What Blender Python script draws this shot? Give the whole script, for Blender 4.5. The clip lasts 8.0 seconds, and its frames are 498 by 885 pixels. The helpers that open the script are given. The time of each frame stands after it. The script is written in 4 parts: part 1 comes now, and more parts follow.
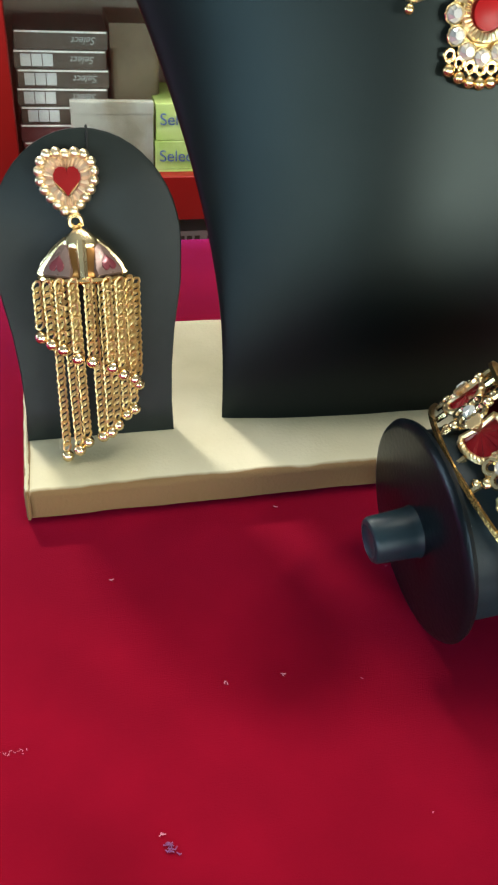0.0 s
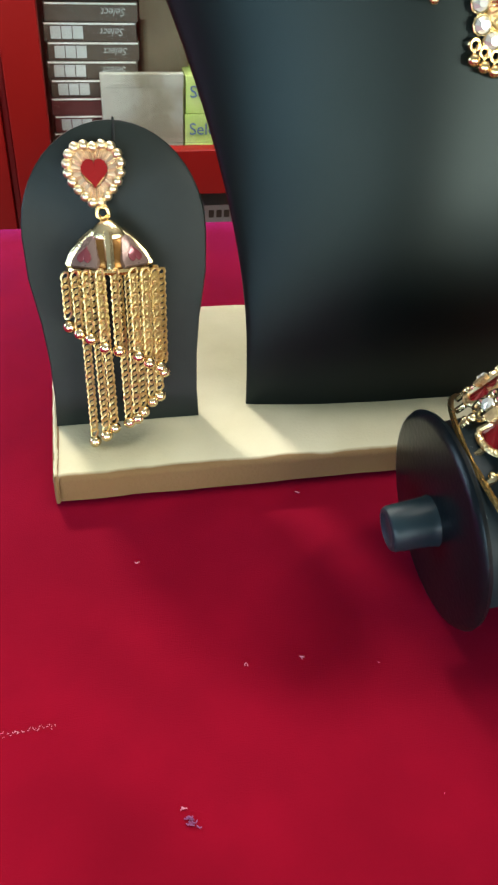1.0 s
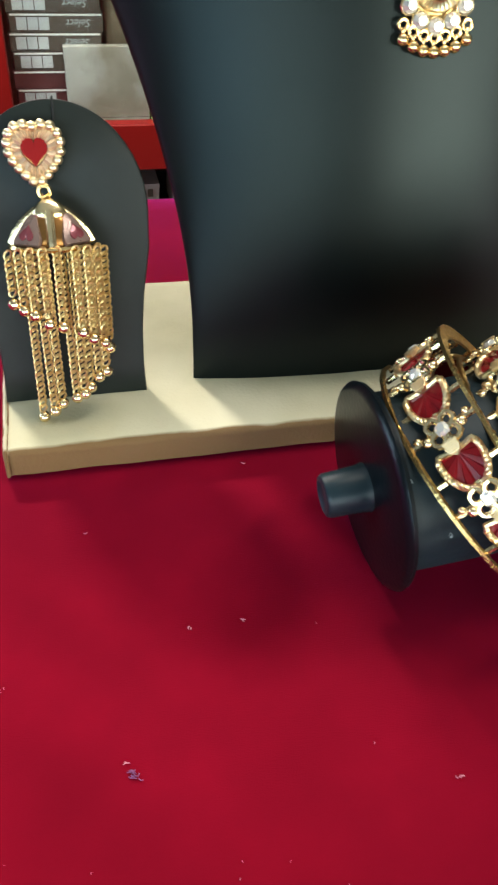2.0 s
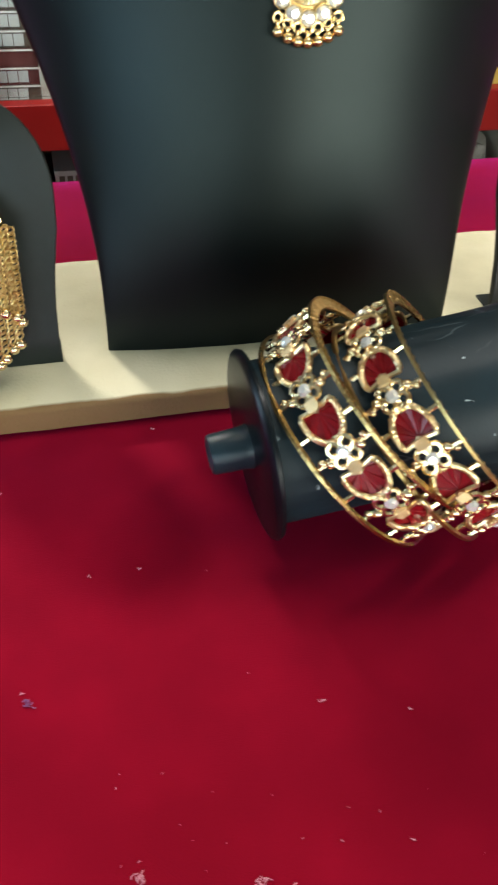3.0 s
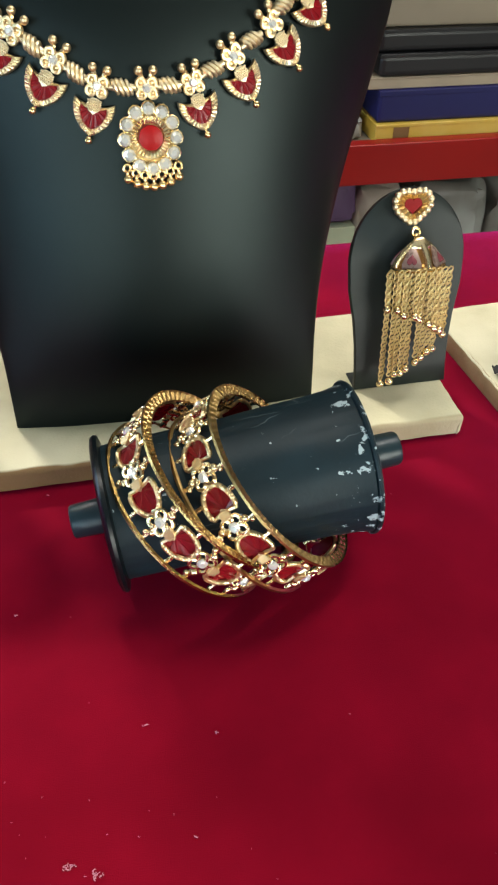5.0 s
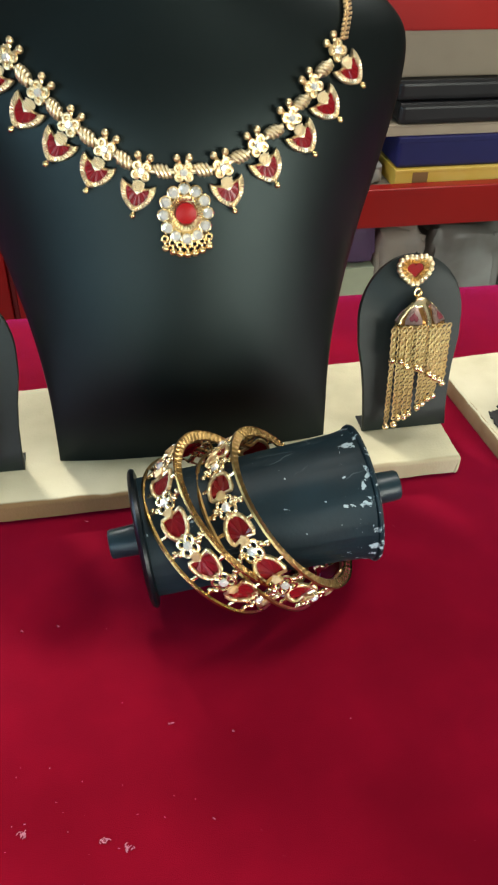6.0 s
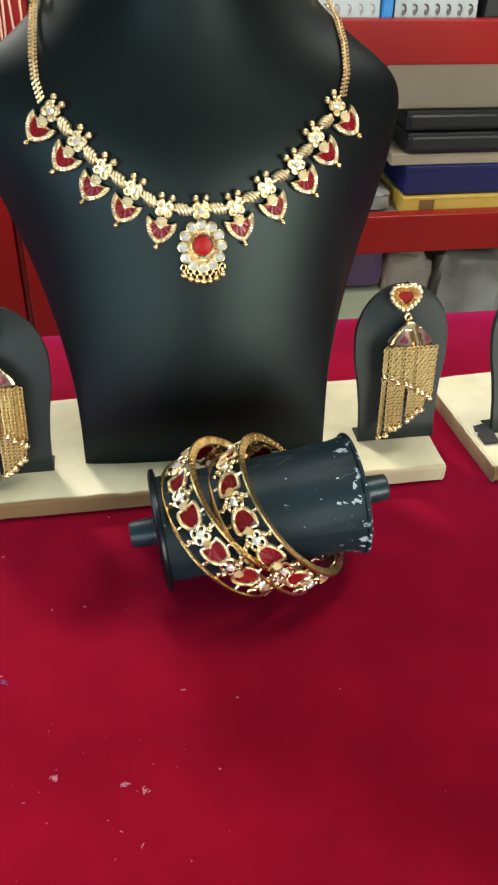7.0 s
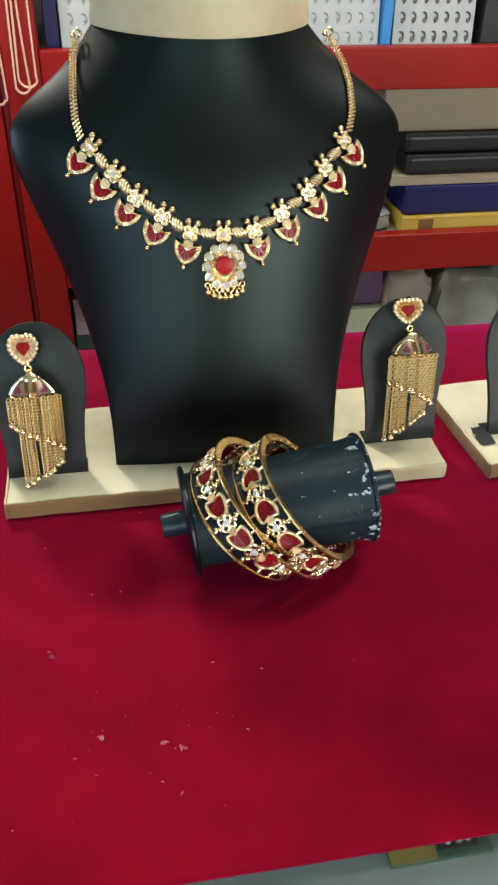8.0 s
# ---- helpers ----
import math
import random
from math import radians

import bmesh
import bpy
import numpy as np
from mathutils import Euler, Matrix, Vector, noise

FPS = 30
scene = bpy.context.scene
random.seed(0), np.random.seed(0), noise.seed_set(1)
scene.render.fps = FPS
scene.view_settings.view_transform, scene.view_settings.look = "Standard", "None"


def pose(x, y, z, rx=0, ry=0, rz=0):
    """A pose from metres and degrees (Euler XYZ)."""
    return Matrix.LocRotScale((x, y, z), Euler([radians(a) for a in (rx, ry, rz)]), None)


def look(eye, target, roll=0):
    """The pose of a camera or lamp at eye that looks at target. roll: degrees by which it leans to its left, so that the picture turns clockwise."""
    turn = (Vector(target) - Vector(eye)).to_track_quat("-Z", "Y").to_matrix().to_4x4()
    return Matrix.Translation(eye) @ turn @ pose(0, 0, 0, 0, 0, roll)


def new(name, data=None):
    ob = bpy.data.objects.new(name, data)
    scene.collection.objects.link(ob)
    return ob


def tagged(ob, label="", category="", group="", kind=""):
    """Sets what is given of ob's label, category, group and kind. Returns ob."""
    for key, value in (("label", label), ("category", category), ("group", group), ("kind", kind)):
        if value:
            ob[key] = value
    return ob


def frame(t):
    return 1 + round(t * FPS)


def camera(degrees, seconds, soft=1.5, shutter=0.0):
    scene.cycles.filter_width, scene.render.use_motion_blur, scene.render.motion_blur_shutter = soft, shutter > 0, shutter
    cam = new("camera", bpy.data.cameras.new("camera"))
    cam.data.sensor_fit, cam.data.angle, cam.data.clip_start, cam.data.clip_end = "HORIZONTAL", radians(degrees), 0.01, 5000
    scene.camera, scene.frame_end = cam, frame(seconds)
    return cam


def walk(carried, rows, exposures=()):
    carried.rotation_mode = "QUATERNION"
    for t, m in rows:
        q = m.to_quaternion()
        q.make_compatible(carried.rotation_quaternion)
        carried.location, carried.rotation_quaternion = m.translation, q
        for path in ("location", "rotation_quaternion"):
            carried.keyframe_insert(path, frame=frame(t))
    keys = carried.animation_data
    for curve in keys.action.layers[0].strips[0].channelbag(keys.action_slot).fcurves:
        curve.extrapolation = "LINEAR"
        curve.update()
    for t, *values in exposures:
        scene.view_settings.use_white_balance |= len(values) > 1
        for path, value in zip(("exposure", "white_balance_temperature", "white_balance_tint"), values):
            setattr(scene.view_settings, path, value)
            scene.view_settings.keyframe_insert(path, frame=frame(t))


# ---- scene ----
cam = camera(34.67, 8.0, soft=2.2, shutter=0.4)
# seconds, place in metres, degrees of yaw, pitch and roll
ROWS = [
    (0.0, 0.0122, -0.1490, 0.1413, -15.69, -38.26, 4.89),
    (0.2, 0.0116, -0.1480, 0.1410, -15.30, -38.35, 4.72),
    (0.5, 0.0100, -0.1455, 0.1403, -13.81, -39.50, 4.40),
    (0.8, 0.0119, -0.1483, 0.1440, -12.90, -39.95, 4.00),
    (1.0, 0.0132, -0.1502, 0.1465, -13.21, -40.29, 3.75),
    (1.2, 0.0136, -0.1521, 0.1481, -13.49, -40.85, 3.87),
    (2.5, 0.0277, -0.1643, 0.1528, -16.66, -42.43, 4.56),
    (3.0, 0.0397, -0.1771, 0.1601, -16.64, -43.35, 4.29),
    (3.5, 0.0584, -0.1850, 0.1710, -17.18, -43.38, 4.15),
    (3.7, 0.0634, -0.1866, 0.1751, -16.50, -42.95, 3.90),
    (4.0, 0.0706, -0.1891, 0.1812, -16.13, -42.92, 3.50),
    (4.2, 0.0759, -0.1951, 0.1880, -15.76, -42.80, 3.20),
    (5.3, 0.0833, -0.2166, 0.2031, -12.75, -40.44, 1.75),
    (5.5, 0.0812, -0.2207, 0.2079, -12.26, -40.20, 1.83),
    (5.8, 0.0791, -0.2302, 0.2164, -11.60, -39.40, 1.73),
    (6.0, 0.0777, -0.2365, 0.2221, -11.68, -38.69, 1.66),
    (6.5, 0.0745, -0.2530, 0.2327, -11.32, -37.66, 1.86),
    (7.0, 0.0720, -0.2690, 0.2404, -10.90, -37.22, 2.02),
    (7.5, 0.0619, -0.2845, 0.2484, -9.93, -36.40, 1.80),
    (8.0, 0.0590, -0.2992, 0.2541, -10.65, -35.90, 1.38),
]
walk(cam, [(t, pose(x, y, z, 90 + pitch, 0, yaw) @ pose(0, 0, 0, 0, 0, roll)) for t, x, y, z, yaw, pitch, roll in ROWS],
     exposures=[(0.0, -0.12), (1.0, -0.01), (2.5, -0.15), (4.0, -0.27), (6.5, -0.17), (7.0, -0.14), (8.0, -0.33)])

# ---- light: shop tubes on the ceiling, one over the shelves, daylight from the door ----
world = bpy.data.worlds.new("shop_air")
world.use_nodes = True
world.node_tree.nodes["Background"].inputs[0].default_value = (0.75, 0.85, 1.0, 1)
world.node_tree.nodes["Background"].inputs[1].default_value = 0.03
scene.world = world


def area(name, m, w, h, power, colour):
    lamp = bpy.data.lights.new(name, "AREA")
    lamp.shape, lamp.size, lamp.size_y, lamp.energy, lamp.color = "RECTANGLE", w, h, power, colour
    ob = new(name, lamp)
    ob.matrix_world = m
    return ob


area("tube_light_over_shelves", look((-0.32, 1.0, 0.84), (0.06, 0.0, 0.0)), 0.18, 0.09, 23.0, (1.0, 0.95, 0.86))
area("tube_light_ceiling", look((0.30, 0.22, 1.85), (0.15, 0.0, 0.0)), 1.3, 0.50, 17.0, (1.0, 0.97, 0.88))
area("daylight_door", look((-2.6, 0.8, 0.45), (0.1, 0.05, 0.1)), 1.0, 1.1, 32.0, (0.55, 0.80, 1.0))
area("shop_front_light", look((1.20, -2.30, 0.31), (0.11, 0.0, 0.1)), 2.1, 0.72, 92.0, (0.96, 1.0, 0.90))
area("shop_front_side_light", look((-0.58, -2.35, 0.31), (0.11, 0.0, 0.1)), 1.40, 0.72, 26.0, (0.80, 0.95, 0.96))
area("daylight_window", look((-1.75, -2.20, 0.60), (0.08, 0.0, 0.1)), 1.4, 0.90, 39.0, (0.52, 0.80, 1.0))
area("tube_light_aisle", look((1.3, 0.45, 1.8), (0.6, 1.35, -0.3)), 1.2, 0.12, 27.0, (1.0, 0.97, 0.92))


# ---- materials ----
def mat(name, colour, rough=0.5, metal=0.0, vary=0.15, scale=60.0, bump=0.0, bump_scale=400.0, second=None, mix_scale=8.0, **extra):
    m = bpy.data.materials.new(name)
    m.use_nodes = True
    nt = m.node_tree
    bsdf = nt.nodes["Principled BSDF"]
    co = nt.nodes.new("ShaderNodeTexCoord")
    fine = nt.nodes.new("ShaderNodeTexNoise")
    fine.inputs["Scale"].default_value, fine.inputs["Detail"].default_value = scale, 4
    big = nt.nodes.new("ShaderNodeTexNoise")
    big.inputs["Scale"].default_value, big.inputs["Detail"].default_value = mix_scale, 3
    for n in (fine, big):
        nt.links.new(co.outputs["Object"], n.inputs["Vector"])
    ramp = nt.nodes.new("ShaderNodeMix")
    ramp.data_type = "RGBA"
    a = [c * (1 - vary) for c in colour]
    b = [min(1, c * (1 + vary)) for c in colour]
    ramp.inputs[6].default_value, ramp.inputs[7].default_value = (*a, 1), (*b, 1)
    nt.links.new(fine.outputs["Fac"], ramp.inputs[0])
    out = ramp.outputs[2]
    if second:
        two = nt.nodes.new("ShaderNodeMix")
        two.data_type = "RGBA"
        span = nt.nodes.new("ShaderNodeMapRange")
        span.inputs[1].default_value, span.inputs[2].default_value = 0.4, 0.65
        nt.links.new(big.outputs["Fac"], span.inputs[0])
        nt.links.new(span.outputs[0], two.inputs[0])
        nt.links.new(out, two.inputs[6])
        two.inputs[7].default_value = (*second, 1)
        out = two.outputs[2]
    nt.links.new(out, bsdf.inputs["Base Color"])
    rr = nt.nodes.new("ShaderNodeMapRange")
    rr.inputs[3].default_value, rr.inputs[4].default_value = max(0.02, rough - 0.08), min(1, rough + 0.08)
    nt.links.new(big.outputs["Fac"], rr.inputs[0])
    nt.links.new(rr.outputs[0], bsdf.inputs["Roughness"])
    bsdf.inputs["Metallic"].default_value = metal
    for k, v in extra.items():
        bsdf.inputs[k.replace("_", " ")].default_value = v
    if bump:
        bn = nt.nodes.new("ShaderNodeTexNoise")
        bn.inputs["Scale"].default_value, bn.inputs["Detail"].default_value = bump_scale, 3
        nt.links.new(co.outputs["Object"], bn.inputs["Vector"])
        bp = nt.nodes.new("ShaderNodeBump")
        bp.inputs["Strength"].default_value, bp.inputs["Distance"].default_value = bump, 0.0006
        nt.links.new(bn.outputs["Fac"], bp.inputs["Height"])
        nt.links.new(bp.outputs[0], bsdf.inputs["Normal"])
    return m


GOLD_MATT = mat("pale_bead_gold", (0.90, 0.73, 0.47), 0.34, 1.0, 0.10, 900, 0.12, 2500)
AMBER = mat("amber_gilt", (0.30, 0.15, 0.05), 0.34, 1.0, 0.15, 700)
PINK_GOLD = mat("pinkish_pale_gold", (0.72, 0.56, 0.41), 0.50, 1.0, 0.10, 900, 0.12, 2500)
SILVER_GOLD = mat("silvery_pale_gold", (0.88, 0.74, 0.51), 0.37, 1.0, 0.10, 900, 0.12, 2500)
LEAF_GOLD = mat("granulated_gold", (0.92, 0.75, 0.50), 0.46, 1.0, 0.15, 2500)
CHAIN_GOLD = mat("satin_gold_chain", (0.74, 0.54, 0.23), 0.34, 1.0, 0.10, 900, 0.12, 2500)
GOLD = mat("gold_plate", (0.80, 0.58, 0.27), 0.22, 1.0, 0.10, 900, 0.12, 2500)
GOLD_PALE = mat("pale_gold_plate", (0.88, 0.70, 0.41), 0.23, 1.0, 0.10, 900, 0.12, 2500)
GOLD_RIM = mat("matt_pale_gold", (0.88, 0.68, 0.38), 0.27, 1.0, 0.12, 900, 0.2, 2500)
GOLD_DEEP = mat("deep_gold_plate", (0.56, 0.37, 0.15), 0.38, 1.0, 0.12, 900, 0.12, 2500)
GOLD_DULL = mat("dull_gold_plate", (0.51, 0.335, 0.128), 0.28, 1.0, 0.40, 420, 0.3, 1500)
ENAMEL = mat("red_enamel", (0.20, 0.0052, 0.0085), 0.20, 0.0, 0.25, 700, 0.0, 1000, Specular_IOR_Level=0.42)
ENAMEL_BRIGHT = mat("scarlet_stone", (0.36, 0.007, 0.008), 0.32, 0.0, 0.1, 500, 0.0, 1000, Specular_IOR_Level=0.18)
STONE = mat("white_rhinestone", (0.90, 0.88, 0.83), 0.07, 0.55, 0.06, 900)
LEATHER = mat("black_leatherette", (0.0016, 0.0026, 0.0026), 0.40, 0.0, 0.25, 240, 0.03, 2600, mix_scale=14, Specular_IOR_Level=0.25)
LEATHER.node_tree.nodes["Principled BSDF"].inputs["Specular Tint"].default_value = (0.80, 1.0, 0.97, 1)
LEATHER_PAD = mat("black_leatherette_pad", (0.0086, 0.0128, 0.0110), 0.47, 0.0, 0.25, 240, 0.05, 2600, mix_scale=20, Specular_IOR_Level=0.30)
SUEDE = mat("cream_suede", (0.53, 0.49, 0.33), 0.85, 0.0, 0.20, 70, 0.35, 900, second=(0.62, 0.58, 0.42), mix_scale=26, Specular_IOR_Level=0.06)
SUEDE_SIDE = mat("cream_suede_side", (0.17, 0.098, 0.042), 0.85, 0.0, 0.22, 90, 0.35, 900, second=(0.26, 0.175, 0.088), mix_scale=40)
NECK_SUEDE = mat("warm_cream_suede", (0.45, 0.37, 0.23), 0.85, 0.0, 0.14, 70, 0.3, 900, second=(0.52, 0.44, 0.29), mix_scale=26)


def brown_suede_front(m):
    """Browner suede along the front of the board, creeping unevenly over its edge."""
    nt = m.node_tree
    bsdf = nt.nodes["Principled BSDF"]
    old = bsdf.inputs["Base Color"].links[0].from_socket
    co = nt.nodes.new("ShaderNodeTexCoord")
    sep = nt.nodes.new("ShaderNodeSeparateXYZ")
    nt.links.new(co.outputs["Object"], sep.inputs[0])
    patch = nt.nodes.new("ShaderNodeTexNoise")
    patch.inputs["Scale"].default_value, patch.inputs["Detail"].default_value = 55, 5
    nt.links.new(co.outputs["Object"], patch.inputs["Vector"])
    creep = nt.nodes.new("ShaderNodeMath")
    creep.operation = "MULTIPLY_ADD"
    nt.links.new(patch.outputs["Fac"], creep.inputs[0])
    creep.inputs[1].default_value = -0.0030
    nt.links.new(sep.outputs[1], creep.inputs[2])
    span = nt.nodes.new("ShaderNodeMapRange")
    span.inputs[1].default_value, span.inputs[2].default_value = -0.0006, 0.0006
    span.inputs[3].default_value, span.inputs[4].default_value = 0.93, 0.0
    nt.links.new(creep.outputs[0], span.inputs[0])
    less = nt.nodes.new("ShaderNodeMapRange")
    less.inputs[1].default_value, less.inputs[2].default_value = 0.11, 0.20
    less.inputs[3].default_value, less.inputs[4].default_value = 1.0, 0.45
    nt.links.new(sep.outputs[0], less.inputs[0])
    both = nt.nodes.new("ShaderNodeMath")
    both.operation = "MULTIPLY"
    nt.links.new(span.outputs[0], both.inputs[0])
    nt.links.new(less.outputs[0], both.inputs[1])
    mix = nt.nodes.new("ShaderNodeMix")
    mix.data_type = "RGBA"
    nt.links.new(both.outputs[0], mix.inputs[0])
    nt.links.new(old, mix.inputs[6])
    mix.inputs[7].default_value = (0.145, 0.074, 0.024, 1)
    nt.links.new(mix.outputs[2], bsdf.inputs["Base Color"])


brown_suede_front(SUEDE)
LINT = mat("lint", (0.50, 0.19, 0.24), 0.9)
LINT_BLUE = mat("blue_thread", (0.20, 0.055, 0.15), 0.9)
RED_WOOD = mat("red_painted_wood", (0.31, 0.010, 0.008), 0.36, 0.0, 0.12, 12, 0.06, 60, second=(0.24, 0.007, 0.007), mix_scale=3, Specular_IOR_Level=0.25)
# darker copy of the red; between the doors it holds the gaps' shade
RED_DARK = mat("darkened_red_painted_wood", (0.17, 0.006, 0.008), 0.40, 0.0, 0.15, 12, 0.06, 60)
SHELF_BACK = mat("grey_laminate", (0.30, 0.27, 0.22), 0.6, 0.0, 0.1, 9)
BLACK_BOX = mat("black_card", (0.012, 0.012, 0.014), 0.38, 0.0, 0.2, 40, 0.1, 120)
GREY_BOX = mat("dark_printed_card", (0.075, 0.066, 0.05), 0.42, 0.0, 0.2, 30)
MAROON_BOX = mat("maroon_printed_card", (0.10, 0.03, 0.03), 0.45, 0.0, 0.2, 30)
WHITE_CARD = mat("white_card", (0.72, 0.72, 0.68), 0.6, 0.0, 0.05, 25)
CARD_GREY = mat("greyish_card", (0.42, 0.45, 0.45), 0.6, 0.0, 0.08, 25, second=(0.50, 0.52, 0.51), mix_scale=12)
# white card, dimmed and mottled: the haze on the glass is in its colour
HAZY_CARD = mat("hazy_white_card", (0.40, 0.40, 0.36), 0.5, 0.0, 0.2, 60, second=(0.21, 0.19, 0.14), mix_scale=11)
HEART_RED = mat("red_heart_enamel", (0.24, 0.006, 0.007), 0.45, 0.0, 0.1, 500, Specular_IOR_Level=0.08)
BEAD_GOLD = mat("cream_gold_bead", (0.79, 0.59, 0.33), 0.36, 1.0, 0.10, 900, 0.12, 2500)
BELL_RED = mat("dim_red_enamel", (0.20, 0.045, 0.055), 0.2, 0.2, 0.2, 600)
GREEN_CARD = mat("lime_green_card", (0.36, 0.52, 0.10), 0.5, 0.0, 0.08, 25, second=(0.50, 0.60, 0.22), mix_scale=12)
TEXT_BLUE = mat("blue_print", (0.06, 0.12, 0.30), 0.5, 0.0, 0.05)
BEIGE = mat("beige_card", (0.39, 0.32, 0.225), 0.6, 0.0, 0.07, 15, second=(0.34, 0.28, 0.20))
BLUE_BOX = mat("navy_velvet_card", (0.005, 0.007, 0.085), 0.5, 0.0, 0.15, 40)
BLUE_EDGE = mat("bright_blue_card", (0.02, 0.22, 0.55), 0.45, 0.0, 0.08)
YELLOW = mat("gold_foil_card", (0.62, 0.42, 0.06), 0.4, 0.1, 0.12, 20, second=(0.70, 0.52, 0.14))
BROWN = mat("brown_print", (0.20, 0.11, 0.04), 0.5)
PLASTIC = mat("cloudy_plastic", (0.44, 0.40, 0.33), 0.45, 0.0, 0.2, 14, 0.5, 30, second=(0.26, 0.26, 0.25), mix_scale=9)
PLASTIC_DARK = mat("grey_plastic", (0.20, 0.20, 0.18), 0.42, 0.0, 0.3, 10, 0.6, 25, second=(0.30, 0.32, 0.30), mix_scale=8)
PURPLE = mat("purple_cloth", (0.16, 0.10, 0.22), 0.5, 0.0, 0.2, 14, 0.4, 40)
PALE_GREEN = mat("pale_green_card", (0.50, 0.58, 0.40), 0.5, 0.0, 0.06)
TAN = mat("tan_paper", (0.115, 0.09, 0.05), 0.5, 0.0, 0.3, 18, 0.4, 30, second=(0.20, 0.16, 0.10), mix_scale=10)
PINK_CHAIN = mat("rose_gold_chain", (0.78, 0.46, 0.33), 0.45, 0.2, 0.1, 300)
EARRING_DARK = mat("oxidised_metal", (0.14, 0.12, 0.11), 0.45, 0.6)
WALL_PAINT = mat("shop_wall_paint", (0.15, 0.125, 0.10), 0.8, 0.0, 0.05, 4)
CEILING_PAINT = mat("ceiling_paint", (0.46, 0.45, 0.42), 0.9, 0.0, 0.03, 4)
FLOOR_TILE = mat("grey_floor_tile", (0.25, 0.24, 0.22), 0.4, 0.0, 0.1, 5)
TRAY = mat("pale_paper_lining", (0.20, 0.24, 0.24), 0.6, 0.0, 0.1, 30, second=(0.14, 0.17, 0.17), mix_scale=10)
DARK_GREEN = mat("dark_green_card", (0.03, 0.10, 0.06), 0.4, 0.0, 0.15)
OLIVE_GOLD = mat("olive_gold_card", (0.30, 0.22, 0.05), 0.4, 0.0, 0.15)
GLASS = mat("clear_glass", (0.92, 0.97, 0.95), 0.10, 0.0, 0.0, 10, Transmission_Weight=1.0, IOR=1.45)
HOOK_BLACK = mat("black_thread", (0.01, 0.01, 0.01), 0.8)


def velvet_material():
    m = mat("crimson_velvet", (0.194, 0.0021, 0.0118), 0.9, 0.0, 0.22, 60, 0.25, 3000, second=(0.153, 0.0017, 0.0092), mix_scale=22,
            Sheen_Weight=1.0, Sheen_Roughness=0.30, Specular_IOR_Level=0.03)
    m.node_tree.nodes["Principled BSDF"].inputs["Sheen Tint"].default_value = (1.0, 0.09, 0.84, 1)
    return m


def chipped_paint():
    """Blue-black paint with grey flakes where it has come off, most of them along the raised end."""
    m = mat("chipped_black_paint", (0.0036, 0.0135, 0.0190), 0.52, 0.0, 0.35, 120, 0.12, 700, Specular_IOR_Level=0.29)
    nt = m.node_tree
    bsdf = nt.nodes["Principled BSDF"]
    old = bsdf.inputs["Base Color"].links[0].from_socket
    co = nt.nodes.new("ShaderNodeTexCoord")
    spots = nt.nodes.new("ShaderNodeTexNoise")
    spots.inputs["Scale"].default_value, spots.inputs["Detail"].default_value = 250, 7
    spots.inputs["Roughness"].default_value = 0.62
    sep = nt.nodes.new("ShaderNodeSeparateXYZ")
    nt.links.new(co.outputs["Object"], spots.inputs["Vector"])
    nt.links.new(co.outputs["Object"], sep.inputs[0])
    edge = nt.nodes.new("ShaderNodeMapRange")
    edge.inputs[1].default_value, edge.inputs[2].default_value = 0.026, 0.0385
    edge.inputs[3].default_value, edge.inputs[4].default_value = 0.0, 0.125
    nt.links.new(sep.outputs[2], edge.inputs[0])
    add = nt.nodes.new("ShaderNodeMath")
    nt.links.new(spots.outputs["Fac"], add.inputs[0])
    nt.links.new(edge.outputs[0], add.inputs[1])
    cut = nt.nodes.new("ShaderNodeMapRange")
    cut.inputs[1].default_value, cut.inputs[2].default_value = 0.682, 0.692
    nt.links.new(add.outputs[0], cut.inputs[0])
    mix = nt.nodes.new("ShaderNodeMix")
    mix.data_type = "RGBA"
    # fine cracks that run mostly along the drum, here and there
    stretch = nt.nodes.new("ShaderNodeMapping")
    stretch.inputs["Scale"].default_value = (1.0, 1.0, 0.42)
    nt.links.new(co.outputs["Object"], stretch.inputs["Vector"])
    cells = nt.nodes.new("ShaderNodeTexVoronoi")
    cells.feature = "DISTANCE_TO_EDGE"
    cells.inputs["Scale"].default_value = 95
    bend = nt.nodes.new("ShaderNodeTexNoise")
    bend.inputs["Scale"].default_value = 140
    nt.links.new(co.outputs["Object"], bend.inputs["Vector"])
    shove = nt.nodes.new("ShaderNodeVectorMath")
    shove.operation = "MULTIPLY_ADD"
    nt.links.new(bend.outputs["Color"], shove.inputs[0])
    shove.inputs[1].default_value = (0.004, 0.004, 0.004)
    nt.links.new(stretch.outputs[0], shove.inputs[2])
    nt.links.new(shove.outputs[0], cells.inputs["Vector"])
    line = nt.nodes.new("ShaderNodeMapRange")
    line.inputs[1].default_value, line.inputs[2].default_value = 0.008, 0.016
    line.inputs[3].default_value, line.inputs[4].default_value = 0.18, 0.0
    nt.links.new(cells.outputs["Distance"], line.inputs[0])
    where = nt.nodes.new("ShaderNodeTexNoise")
    where.inputs["Scale"].default_value = 60
    nt.links.new(co.outputs["Object"], where.inputs["Vector"])
    some = nt.nodes.new("ShaderNodeMapRange")
    some.inputs[1].default_value, some.inputs[2].default_value = 0.56, 0.66
    nt.links.new(where.outputs["Fac"], some.inputs[0])
    crack = nt.nodes.new("ShaderNodeMath")
    crack.operation = "MULTIPLY"
    nt.links.new(line.outputs[0], crack.inputs[0])
    nt.links.new(some.outputs[0], crack.inputs[1])
    worn = nt.nodes.new("ShaderNodeMath")
    worn.operation = "MAXIMUM"
    nt.links.new(crack.outputs[0], worn.inputs[0])
